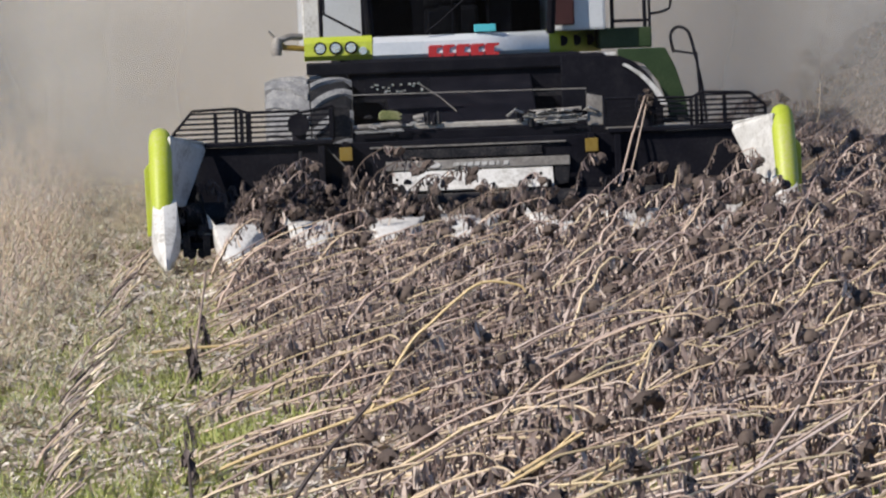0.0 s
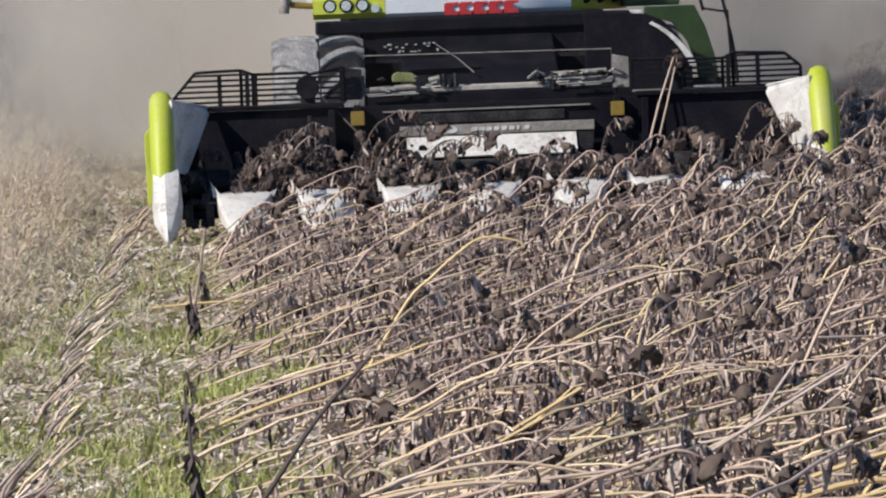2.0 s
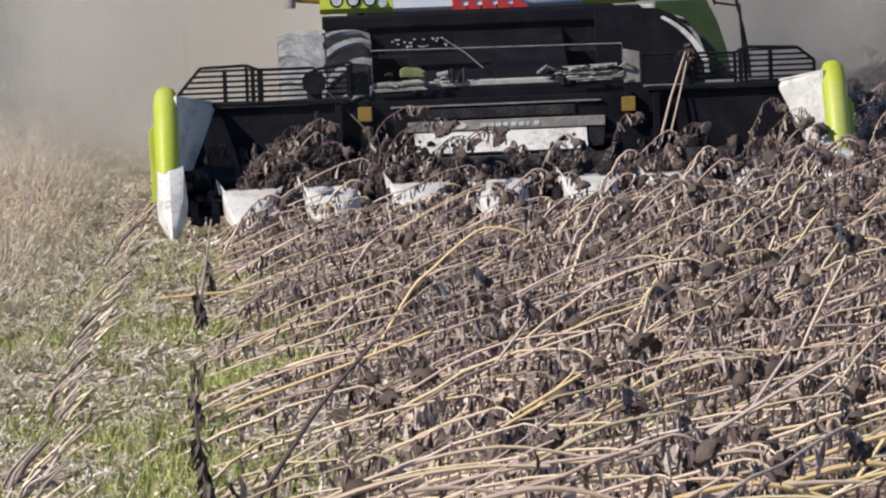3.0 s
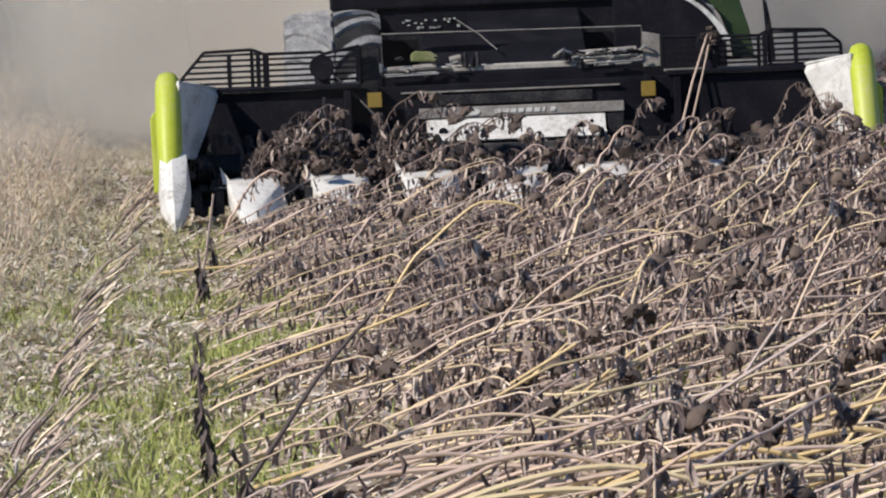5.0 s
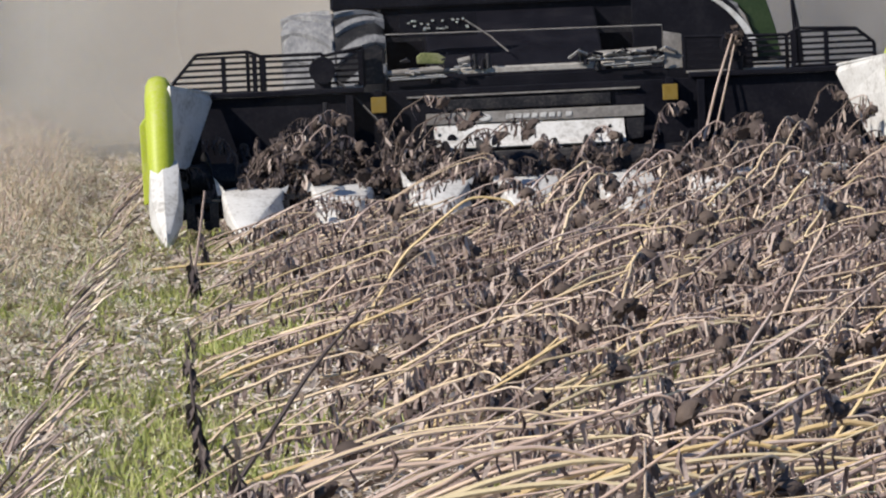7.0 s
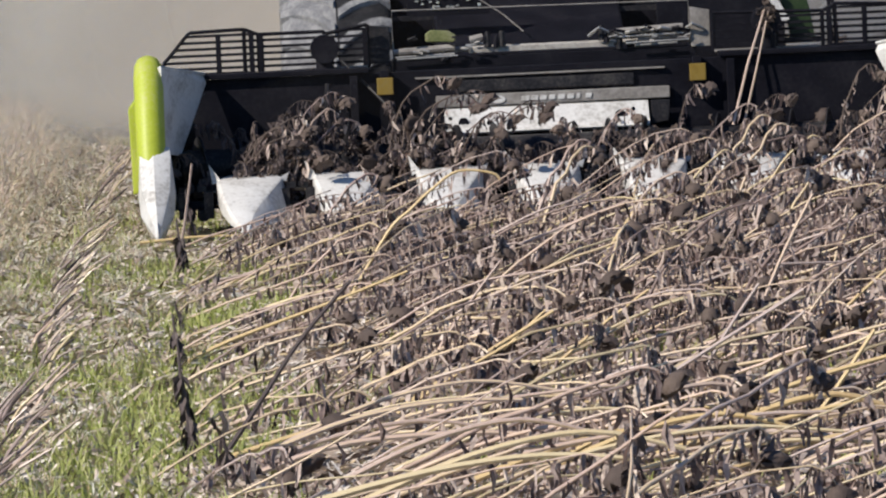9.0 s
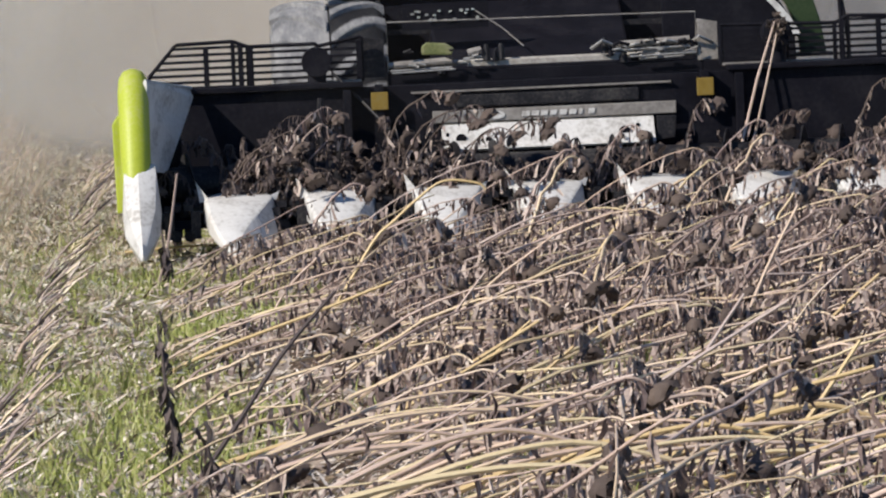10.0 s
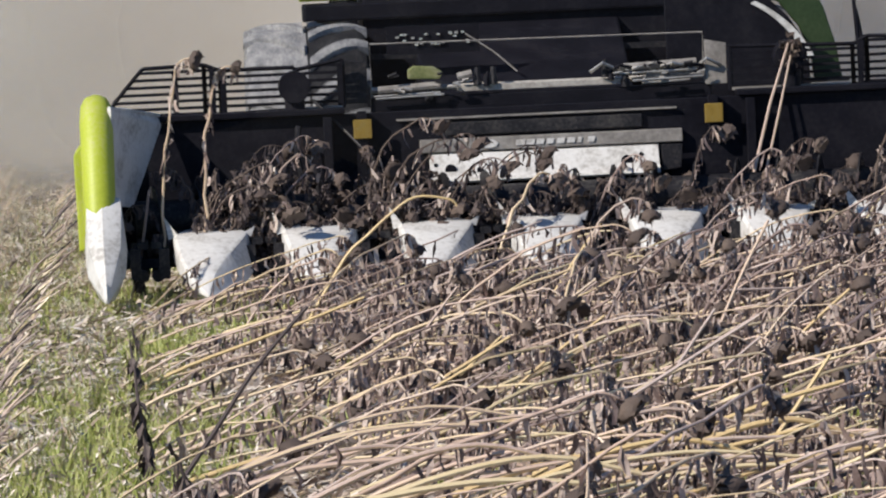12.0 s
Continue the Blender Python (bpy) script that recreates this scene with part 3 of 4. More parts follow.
def make_wheel(x, y, r, w, name="wheel"):
    """The wheel's own origin is its hub, so that it can turn."""
    tread = Geo()
    prof = [(-w * 0.5, r * 0.58), (-w * 0.52, r * 0.75), (-w * 0.5, r * 0.9), (-w * 0.42, r * 0.955), (0, r * 0.965), (w * 0.42, r * 0.955), (w * 0.5, r * 0.9), (w * 0.52, r * 0.75), (w * 0.5, r * 0.58)]
    n = 48
    for i in range(n):
        a = 2 * math.pi * i / n
        tread.v += [(px, pr * math.cos(a), pr * math.sin(a)) for px, pr in prof]
    m = len(prof)
    tread.f = [(i * m + j, i * m + j + 1, ((i + 1) % n) * m + j + 1, ((i + 1) % n) * m + j) for i in range(n) for j in range(m - 1)]
    hub = part(name, tread, RUBBER, harvester, "dusty lugged rubber tyre", smooth=True)
    hub.location = (x, y, r)
    # the outer half is dusty and painted paler, so the inner half reads as shaded
    hub.data.materials.append(LUG_RUBBER)
    for face in hub.data.polygons:
        if face.center.x * (1 if x > 0 else -1) > 0.02:
            face.material_index = 1
    rim = Geo().tube([(-w * 0.3, 0, 0), (w * 0.3, 0, 0)], r * 0.6, 28).tube([(-w * 0.42, 0, 0), (w * 0.42, 0, 0)], r * 0.25, 16)
    part("rim", rim, WHITE, hub, "white steel rim", smooth=True)
    lugs = 17
    for s in (-1, 1):
        pts = []
        for q in range(6):
            u = q / 5
            x_ = s * w * (0.02 + 0.50 * u)
            a = 0.28 * u * u - 0.55 * u
            rr = r * (1.0 - 0.06 * u ** 4)
            for da, dr in ((-0.075, -0.06), (-0.052, 0), (0.052, 0), (0.075, -0.06)):
                pts.append((x_, (rr + dr * r) * math.cos(a + da), (rr + dr * r) * math.sin(a + da)))
        fs = [(q * 4 + c, q * 4 + c + 1, q * 4 + c + 5, q * 4 + c + 4) for q in range(5) for c in range(3)] + [(0, 1, 2, 3), (23, 22, 21, 20)]
        me = Geo().add(pts, fs).mesh("lug")
        me.materials.append(LUG_RUBBER)
        for i in range(lugs):
            o = new("lug", me)
            o.parent = hub
            o.rotation_euler = (2 * math.pi * (i + (0.5 if s > 0 else 0)) / lugs, 0, 0)
    WHEELS.append((hub, x, y, r))


def make_harvester():
    # dark underside, feeder house and front axle
    under = Geo().box(-1.08, 1.25, 3.95, 5.2, 0.9, 1.95).box(-1.5, 1.5, 3.9, 4.6, 1.80, 1.93)
    part("front_bulkhead", under, BLACK, harvester, "black machine front below the cab", bevel=0.02)
    part("feeder_house", Geo().side([(2.5, 0.45), (4.2, 1.2), (4.2, 1.85), (2.5, 1.15)], -0.72, 0.75), BLACK, harvester, bevel=0.02)
    # added black sheet hides the wheel, which lies in the machine front's shade
    part("wheel_shade_sheet", Geo().prism([(1.00, 0.55), (2.02, 0.55), (2.00, 1.42), (1.955, 1.56), (1.87, 1.70), (1.74, 1.83), (1.58, 1.90), (1.00, 1.93)], 2.92, 2.95), BLACK, harvester, "added black sheet standing in for the shade before the wheel", bevel=0.006)
    part("axle", Geo().box(-1.3, 1.3, 4.0, 4.4, 0.75, 1.05), DARKSTEEL, harvester, bevel=0.02)
    rng = random.Random(5)
    for i in range(22):
        x = -0.88 + 0.024 * i + rng.uniform(-0.02, 0.02)
        z = 1.66 + rng.uniform(-0.045, 0.045)
        part("chain_link", Geo().box(x - 0.012, x + 0.012, 2.98, 3.0, z - 0.007, z + 0.007), CHROME if i % 2 else STEEL, harvester)
    part("chain_guard", Geo().box(-0.95, -0.30, 3.0, 3.03, 1.56, 1.76), BLACK, harvester)
    part("lever", Geo().tube([(-0.40, 2.97, 1.69), (-0.2, 2.95, 1.55), (-0.05, 2.9, 1.41)], 0.006, 6), DULL_STEEL, harvester)
    part("screen_bar", Geo().box(-1.1, 1.2, 3.6, 3.63, 1.52, 1.56), DARKSTEEL, harvester)
    make_wheel(-1.50, 3.95, 0.905, 0.84)
    make_wheel(1.52, 3.95, 0.905, 0.84)
    make_wheel(-1.35, 7.9, 0.62, 0.5)
    make_wheel(1.35, 7.9, 0.62, 0.5)
    # bumper: lime lamp block, silver middle, green end
    def bar(x0, x1, z0, z1, y0, y1, n=8, bow=0.10):
        g = Geo()
        rings = []
        for i in range(n + 1):
            x = x0 + (x1 - x0) * i / n
            yb = bow * (x / 1.6) ** 2 + max(0.0, x - 0.42) * 0.62 + max(0.0, x - 0.97) * 0.9
            rings.append([(x, y1 + yb, z0), (x, y0 + yb + 0.05, z0), (x, y0 + yb, z0 + 0.05), (x, y0 + yb + 0.01, z1 - 0.06), (x, y0 + yb + 0.07, z1), (x, y1 + yb, z1)])
        return g.loft(rings)
    part("bumper", bar(-0.83, 0.97, 1.935, 2.17, 4.02, 4.35), SILVER, harvester, "silver cab-front bumper panel", smooth=True)
    lb = part("lamp_block", bar(-1.52, -0.835, 1.95, 2.19, 4.02, 4.35), LIME, harvester, "lime lamp housing", smooth=True)
    rb = part("lamp_block", bar(0.975, 1.56, 1.94, 2.18, 4.02, 4.35), LIME, harvester, "lime lamp housing", smooth=True)
    for i in range(3):
        lx = 1.12 + 0.15 * i
        yb = 4.02 + 0.10 * (lx / 1.6) ** 2 + (lx - 0.42) * 0.62 + (lx - 0.97) * 0.9
        part("lamp", Geo().disc((lx, yb - 0.03, 2.06), 0.055, "y", 0.08, 18), BLACK, rb, "round work lamp")
    part("platform", Geo().box(1.5, 2.04, 4.72, 5.6, 1.96, 2.17), GREEN, harvester, "dark green access platform", bevel=0.02)
    for i in range(3):
        lx = -1.36 + 0.155 * i
        part("lamp", Geo().disc((lx, 4.03 + 0.03 * (2 - i), 2.075), 0.066, "y", 0.06, 18), BLACK, lb, "round work lamp")
        part("lens", Geo().disc((lx, 4.02 + 0.03 * (2 - i), 2.075), 0.048, "y", 0.012, 18), LENS, lb)
    part("lamp", Geo().disc((-0.93, 4.03, 2.04), 0.04, "y", 0.05, 14), LENS, lb)
    # brand plate: plain red shapes
    red = [(-0.27, -0.15), (-0.125, -0.02), (0.01, 0.13), (0.155, 0.275), (0.30, 0.43)]
    for x0, x1 in red:
        g = Geo().prism([(x0, 1.95), (x1 + 0.01, 1.95), (x1 + 0.012, 1.975), (x1 - 0.04, 1.985), (x1 - 0.035, 2.035), (x1 + 0.014, 2.045), (x1 + 0.016, 2.068), (x0 + 0.02, 2.068), (x0, 2.05)], 4.006, 4.03)
        part("red_mark", g, RED, harvester, "plain red lettering shape")
    # cab
    posts = Geo()
    for x in (-0.85, 0.98):
        posts.tube([(x, 4.22, 2.15), (x * 1.03, 4.05, 2.7), (x * 0.98, 4.0, 3.7)], 0.045, 8)
        posts.tube([(x, 5.7, 2.15), (x, 5.8, 3.7)], 0.05, 8)
    posts.box(-0.95, 1.08, 4.75, 5.8, 2.0, 2.16)
    cab = part("cab", posts, BLACK, harvester, "dark cab frame", smooth=True)
    ws = Geo()
    for i in range(8):
        xa, xb = -0.83 + i * 1.79 / 8, -0.83 + (i + 1) * 1.79 / 8
        bow = lambda x: 0.14 * (x / 0.9) ** 2
        ws.add([(xa, 4.12 + bow(xa), 2.17), (xb, 4.12 + bow(xb), 2.17), (xb, 3.97 + bow(xb), 3.6), (xa, 3.97 + bow(xa), 3.6)], [(0, 1, 2, 3)])
    w = part("windscreen", ws, GLASS, cab, "tinted curved windscreen", smooth=True)
    w.visible_shadow = False
    part("rear_wall", Geo().box(-0.9, 1.02, 5.6, 5.7, 2.1, 3.7), BLACK, cab)
    part("roof", Geo().box(-1.1, 1.2, 3.8, 6.0, 3.7, 3.95), SILVER, cab, "silver cab roof", bevel=0.06)
    part("side_panel", Geo().box(1.0, 1.56, 4.5, 5.8, 2.16, 3.2), SILVER, cab, "silver side panel beside the cab", bevel=0.03)
    part("seat", Geo().box(-0.25, 0.3, 5.0, 5.5, 2.16, 2.45).box(-0.25, 0.3, 5.4, 5.5, 2.45, 3.2), BLACK, cab, bevel=0.04)
    part("console", Geo().tube([(0.05, 4.75, 2.16), (0.05, 4.6, 2.5)], 0.05, 8).box(0.4, 0.6, 4.8, 5.3, 2.16, 2.55), BLACK, cab, bevel=0.01)
    part("cloth", Geo().box(0.20, 0.42, 4.06, 4.09, 2.185, 2.26), CYAN, cab, "folded cyan cloth behind the windscreen", bevel=0.008)
    part("tail_lamp", Geo().box(1.03, 1.24, 4.40, 4.46, 2.22, 2.75), MAROON, cab, "dark red lamp panel", bevel=0.02)
    part("wiper", Geo().tube([(-0.3, 4.05, 2.19), (-0.15, 4.0, 2.3), (0.2, 3.98, 2.6)], 0.008, 5), BLACK, cab)
    # body behind
    part("chassis", Geo().box(-1.15, 1.15, 5.3, 10.4, 0.9, 2.0), BLACK, harvester, bevel=0.03)
    body = Geo().box(-1.5, 1.5, 5.9, 10.5, 2.01, 3.3)
    part("body_shell", body, SILVER, harvester, "silver threshing body", bevel=0.08)
    part("side_column", Geo().box(-1.52, -1.34, 5.0, 5.2, 2.15, 3.4), WHITE, harvester, "white upright body column", bevel=0.02)
    part("grain_tank", Geo().loft([[(-1.3, 6.0, 3.3), (1.3, 6.0, 3.3), (1.3, 9.0, 3.3), (-1.3, 9.0, 3.3)], [(-1.5, 5.8, 3.9), (1.5, 5.8, 3.9), (1.5, 9.2, 3.9), (-1.5, 9.2, 3.9)]]), GREEN, harvester, bevel=0.03)
    part("mirror_frame", Geo().tube([(-1.30, 4.9, 2.75), (-1.30, 4.7, 2.42), (-0.95, 4.3, 2.22)], 0.014, 6).tube([(-1.33, 4.9, 2.7), (-1.33, 4.9, 2.15)], 0.02, 6), BLACK, harvester)
    # mirror and turn lamp on the outer arm
    arm = Geo().tube([(-1.5, 4.15, 2.08), (-1.72, 4.15, 2.10), (-1.80, 4.15, 2.18)], 0.03, 8)
    am = part("lamp_arm", arm, AMBER, harvester, "dusty ochre lamp arm", smooth=True)
    part("turn_lamp", Geo().tube([(-1.80, 4.12, 2.02), (-1.80, 4.12, 2.12), (-1.78, 4.12, 2.2)], [0.05, 0.06, 0.04], 10), DULL_STEEL, am, smooth=True)
    part("bracket", Geo().tube([(-1.78, 4.12, 2.17), (-1.66, 4.15, 2.21), (-1.54, 4.2, 2.2)], 0.035, 8).tube([(-1.8, 4.12, 2.18), (-1.87, 4.1, 2.27)], 0.014, 6), DULL_STEEL, am, smooth=True)
    # mudguard, ladder and rails on the driver's side
    arch = Geo()
    rings = []
    for i in range(9):
        a = radians(22 + i * 5)
        c, q = math.cos(a), math.sin(a)
        rings.append([(1.22 + 0.82 * c, y, 1.10 + 0.80 * q) if inner else (1.22 + 0.885 * c, y, 1.10 + 0.82 * q) for inner, y in ((1, 2.90), (0, 2.90), (0, 3.20), (1, 3.20))])
    arch.loft(rings)
    part("mudguard", arch, WHITE, harvester, "white mudguard edge", smooth=True)
    lad = part("ladder", Geo().prism([(1.62, 1.96), (1.62, 1.88), (1.88, 1.80), (2.02, 1.62), (2.10, 1.40), (2.12, 1.22), (2.32, 1.22), (2.28, 1.48), (2.20, 1.75), (2.10, 1.96)], 3.70, 3.78), GREEN, harvester, "dark green ladder cheek with steps", bevel=0.012)
    for i in range(3):
        part("step", Geo().box(2.02, 2.34, 3.5, 3.75, 1.22 - 0.28 * i, 1.25 - 0.28 * i), DARKSTEEL, lad)
    part("handrail", Geo().tube(flowing([(2.20, 3.9, 1.90), (2.17, 3.9, 2.06), (2.22, 3.9, 2.15), (2.31, 3.85, 2.14), (2.37, 3.8, 2.03), (2.46, 3.65, 1.50), (2.48, 3.6, 1.2)]), 0.016, 8).tube([(2.2, 3.9, 1.92), (2.42, 3.8, 1.88)], 0.012, 6).tube([(2.41, 3.7, 1.9), (2.44, 3.6, 1.2)], 0.014, 6), BLACK, lad, "bent black steel handrail", smooth=True)
    rail = Geo()
    rail.tube([(1.62, 4.4, 2.17), (1.62, 4.4, 3.1)], 0.02, 8).tube([(1.95, 4.4, 2.17), (1.95, 4.4, 3.1)], 0.02, 8).tube([(2.0, 4.4, 2.17), (2.0, 4.4, 3.1)], 0.014, 8)
    rail.tube([(1.62, 4.4, 2.24), (2.0, 4.4, 2.24)], 0.016, 8).tube([(1.62, 4.4, 2.7), (2.0, 4.4, 2.7)], 0.016, 8)
    rail.tube(flowing([(2.0, 4.4, 2.30), (2.16, 4.4, 2.33), (2.22, 4.4, 2.42), (2.22, 4.4, 2.9), (2.0, 4.4, 3.0)]), 0.014, 8)
    part("platform_rail", rail, BLACK, harvester, "black platform railing", smooth=True)
    part("beacon", Geo().box(1.46, 1.62, 3.93, 3.97, 1.86, 1.93), WHITE, harvester, "small white marker box", bevel=0.012)


make_harvester()


# ---- sunflower crop ----
def plant(rng, length, elev, bearing, droop, leaves=13, headless=False, thick=0.0105):
    """A dead, lodged sunflower with its foot at the origin: the stalk, the head and the leaves."""
    stalk, head, leaf = Geo(), Geo(), Geo()
    n = 9
    p, path, dirs = Vector((0, 0, -0.04)), [], []
    d0 = Vector((math.cos(bearing), math.sin(bearing), 0))
    wob = rng.uniform(-0.45, 0.45)
    kink = rng.uniform(-0.11, 0.11)
    thick *= rng.uniform(0.55, 1.4)
    for i in range(n + 1):
        u = i / n
        e = elev + (droop - elev) * u ** 2.4
        e += kink * math.sin(u * 7 + kink * 40)
        b = bearing + wob * u
        d = Vector((math.cos(b) * math.cos(e), math.sin(b) * math.cos(e), math.sin(e)))
        path.append(p + Vector((rng.gauss(0, 0.006), rng.gauss(0, 0.006), rng.gauss(0, 0.006))) if 0 < i < n else p.copy())
        dirs.append(d)
        p = p + d * (length / n)
        if p.z < 0.03 and i > 2:
            p.z = 0.03
    # the neck hooks over
    if not headless:
        bend = rng.uniform(0.16, 0.36)
        for q in range(5):
            e = droop - bend * (q + 1)
            d = Vector((math.cos(b) * math.cos(e), math.sin(b) * math.cos(e), math.sin(e)))
            p = path[-1] + d * 0.032
            path.append(p)
            dirs.append(d)
    m = len(path)
    stalk.tube(path, [thick * (1.0 - 0.6 * i / m) for i in range(m)], 5)
    if not headless:
        c, d = path[-1], dirs[-1]
        a = d.cross(Vector((0.3, 0.2, 1))).normalized()
        bb = d.cross(a)
        r = rng.uniform(0.046, 0.082)
        rings = []
        for off, k in ((-0.034, 0.25), (-0.016, 0.78), (0.010, 1.0), (0.032, 0.86), (0.026, 0.4)):
            rings.append([c + d * off + (a * math.cos(t) + bb * math.sin(t)) * r * k * rng.uniform(0.75, 1.2) for t in [2 * math.pi * i / 11 for i in range(11)]])
        head.loft(rings)
        # withered bracts grow out of the rim
        for i in range(11):
            t = 2 * math.pi * (i + rng.uniform(0.2, 0.8)) / 11
            o = a * math.cos(t) + bb * math.sin(t)
            head.v.append(tuple(c + d * 0.02 + o * (r + 0.010) + d * rng.uniform(-0.035, 0.035)))
            head.f.append((22 + i, 22 + (i + 1) % 11, len(head.v) - 1))
    for i in range(leaves):
        u = 0.28 + 0.72 * (i + rng.random()) / leaves
        f = u * (m - 1.001)
        k = int(f)
        q = path[k].lerp(path[k + 1], f - k)
        L, w = rng.uniform(0.03, 0.125), rng.uniform(0.004, 0.0125)
        if q.z - L < 0.0:
            L = max(0.04, q.z * 0.9)
        t = rng.uniform(0, 6.28)
        sx = Vector((math.cos(t), math.sin(t), 0))
        out = Vector((-sx.y, sx.x, 0))
        vs = []
        lean = Vector((rng.uniform(-0.35, 0.35), rng.uniform(-0.35, 0.35), -1))
        for rr, wid in ((0.0, 0.25), (0.5, 1.0), (1.0, 0.2)):
            cen = q + lean * L * rr + out * rng.uniform(-0.02, 0.02)
            for cc in (-1, 0, 1):
                vs.append(cen + sx * w * wid * cc + out * (rng.uniform(-0.012, 0.012) + 0.014 * abs(cc)))
        leaf.add(vs, [(r0 * 3 + c0, r0 * 3 + c0 + 1, r0 * 3 + c0 + 4, r0 * 3 + c0 + 3) for r0 in range(2) for c0 in range(2)])
    return stalk, head, leaf


def random_plant(rng, tall, leafy=0):
    kind = rng.random()
    bearing = rng.gauss(0.10, 0.38)
    if kind < 0.26:      # a straight, broken pale stalk
        return plant(rng, rng.uniform(0.6, 1.5), radians(rng.uniform(4, 36)), 0.1 + rng.gauss(0, 0.3), radians(rng.uniform(2, 26)), 6 + leafy // 2, True, 0.0105)
    if kind < 0.275 + 0.17 * tall:      # still half upright, the neck hooked over
        return plant(rng, rng.uniform(0.6, 0.8) + 0.35 * tall, radians(rng.uniform(48, 76)), bearing + rng.gauss(0, 0.5), radians(rng.uniform(-5, 30)), 20 + leafy)
    return plant(rng, rng.uniform(0.9, 1.7), radians(max(4, rng.gauss(18, 7)) + 16 * tall), bearing, radians(rng.uniform(-18, 12)), 34 + leafy + int(8 * tall), False, 0.0094 - 0.0002 * leafy)


def append(dst, src, x, y, z=0.0, turn=0.0):
    c, s = math.cos(turn), math.sin(turn)
    dst.add([(x + c * p[0] - s * p[1], y + s * p[0] + c * p[1], z + p[2]) for p in src.v], src.f)


def joined(name, groups):
    """One mesh of several geometries, each with its own material."""
    g, mats, idx = Geo(), [], []
    for geo, m in groups:
        mats.append(m)
        idx += [len(mats) - 1] * len(geo.f)
        g.add(geo.v, geo.f)
    me = bpy.data.meshes.new(name)
    me.from_pydata(g.v, [], g.f)
    for m in mats:
        me.materials.append(m)
    me.polygons.foreach_set("material_index", idx)
    me.polygons.foreach_set("use_smooth", [mats[i] in (STALK, STRAW, GREYSTALK, HEAD) for i in idx])
    me.update()
    return me


ROW_X = [-0.33 + 0.76 * k for k in range(14)]
SWATH_X = (-0.7, 5.4)
CUT_FROM, CUT_TO = 37.3, 59.5


def tallness(x):
    return min(1.0, max(0.0, (x - 1.2) / 3.6)) ** 1.35


CLUMPS = []


def make_crop():
    rng = random.Random(11)
    # single plants, nearest to the viewer
    protos = {}
    for tall in (0, 1):
        for i in range(12):
            s, h, l = random_plant(rng, tall * 0.6)
            e = new("sunflower_plant")
            tagged(e, "dead lodged sunflower with a bent pale stalk and withered leaves", "sunflower", "dead sunflowers")
            part("stalk", s, STRAW if i % 4 == 0 else GREYSTALK if tall and i % 2 else STALK, e, smooth=True)
            if h.v:
                part("seed_head", h, HEAD, e, "dark drooping seed head", smooth=True)
            part("withered_leaves", l, LEAF, e)
            protos[tall, i] = e
    used = set()
    rest = [Geo(), Geo(), Geo(), Geo(), Geo()]
    count = 0
    y = 17.0
    spots = []
    for x in ROW_X:
        y = 17.0 + rng.random() * 0.2
        while y < CUT_FROM:
            if x < 1.2 + 0.115 * y and not (x < -0.2 and rng.random() < 0.55):
                spots.append((x + rng.gauss(0, 0.12), y))
            y += rng.uniform(0.09, 0.22) if y > 30 else rng.uniform(0.14, 0.33)
    for x, y in sorted(spots, key=lambda s: s[1]):
        tall = 1 if rng.random() < tallness(x) else 0
        if 22.5 < y < 29.5 and count < 280 and rng.random() < 0.62:
            key = (tall, rng.randrange(12))
            m = pose(x, y, 0, 0, 0, rng.gauss(0, 12))
            if key in used:
                copy_thing(protos[key], m)
            else:
                protos[key].matrix_basis = m
                used.add(key)
            count += 1
        else:
            s, h, l = random_plant(rng, tall * (1.0 if y > 29 else 0.6), 8 if y > 30 else 0)
            append(rest[4 if tall and rng.random() < 0.7 else 3 if rng.random() < 0.2 else 0], s, x, y)
            append(rest[1], h, x, y)
            append(rest[2], l, x, y)
    for k, e in protos.items():
        if k not in used:
            e.matrix_basis = pose(1 + k[1] * 0.3, 20 + k[0], 0)
    # the standing crop beyond the swath and behind
    for x in ROW_X:
        y = CUT_FROM + rng.random() * 0.2
        while y < 82:
            swath = SWATH_X[0] < x < SWATH_X[1]
            if not swath and x < 2.2 + 0.115 * y:
                s, h, l = random_plant(rng, 1.0, 10)
                xx = x + rng.gauss(0, 0.1)
                zz = rise(xx, y)
                append(rest[4 if rng.random() < 0.75 else 3 if rng.random() < 0.3 else 0], s, xx, y, zz)
                append(rest[1], h, xx, y, zz)
                append(rest[2], l, xx, y, zz)
            y += rng.uniform(0.10, 0.24)
    me = joined("sunflower_stand", [(rest[0], STALK), (rest[1], HEAD), (rest[2], LEAF), (rest[3], STRAW), (rest[4], GREYSTALK)])
    thing("sunflower_stand", "dense stand of dead grey-brown lodged sunflowers", "sunflowers", kind="stuff", data=me)
    # clumps along the rows that the header takes in
    meshes = {}
    for level in range(3):
        for i in range(12):
            g = [Geo(), Geo(), Geo(), Geo(), Geo()]
            yy = -0.3
            while yy < 0.3:
                s, h, l = random_plant(rng, level / 2, 12)
                xx = rng.gauss(0, 0.10)
                append(g[4 if rng.random() < 0.1 + 0.35 * level else 3 if rng.random() < 0.2 else 0], s, xx, yy)
                append(g[1], h, xx, yy)
                append(g[2], l, xx, yy)
                yy += rng.uniform(0.14, 0.26)
            meshes[level, i] = joined("sunflower_clump", [(g[0], STALK), (g[1], HEAD), (g[2], LEAF), (g[3], STRAW), (g[4], GREYSTALK)])
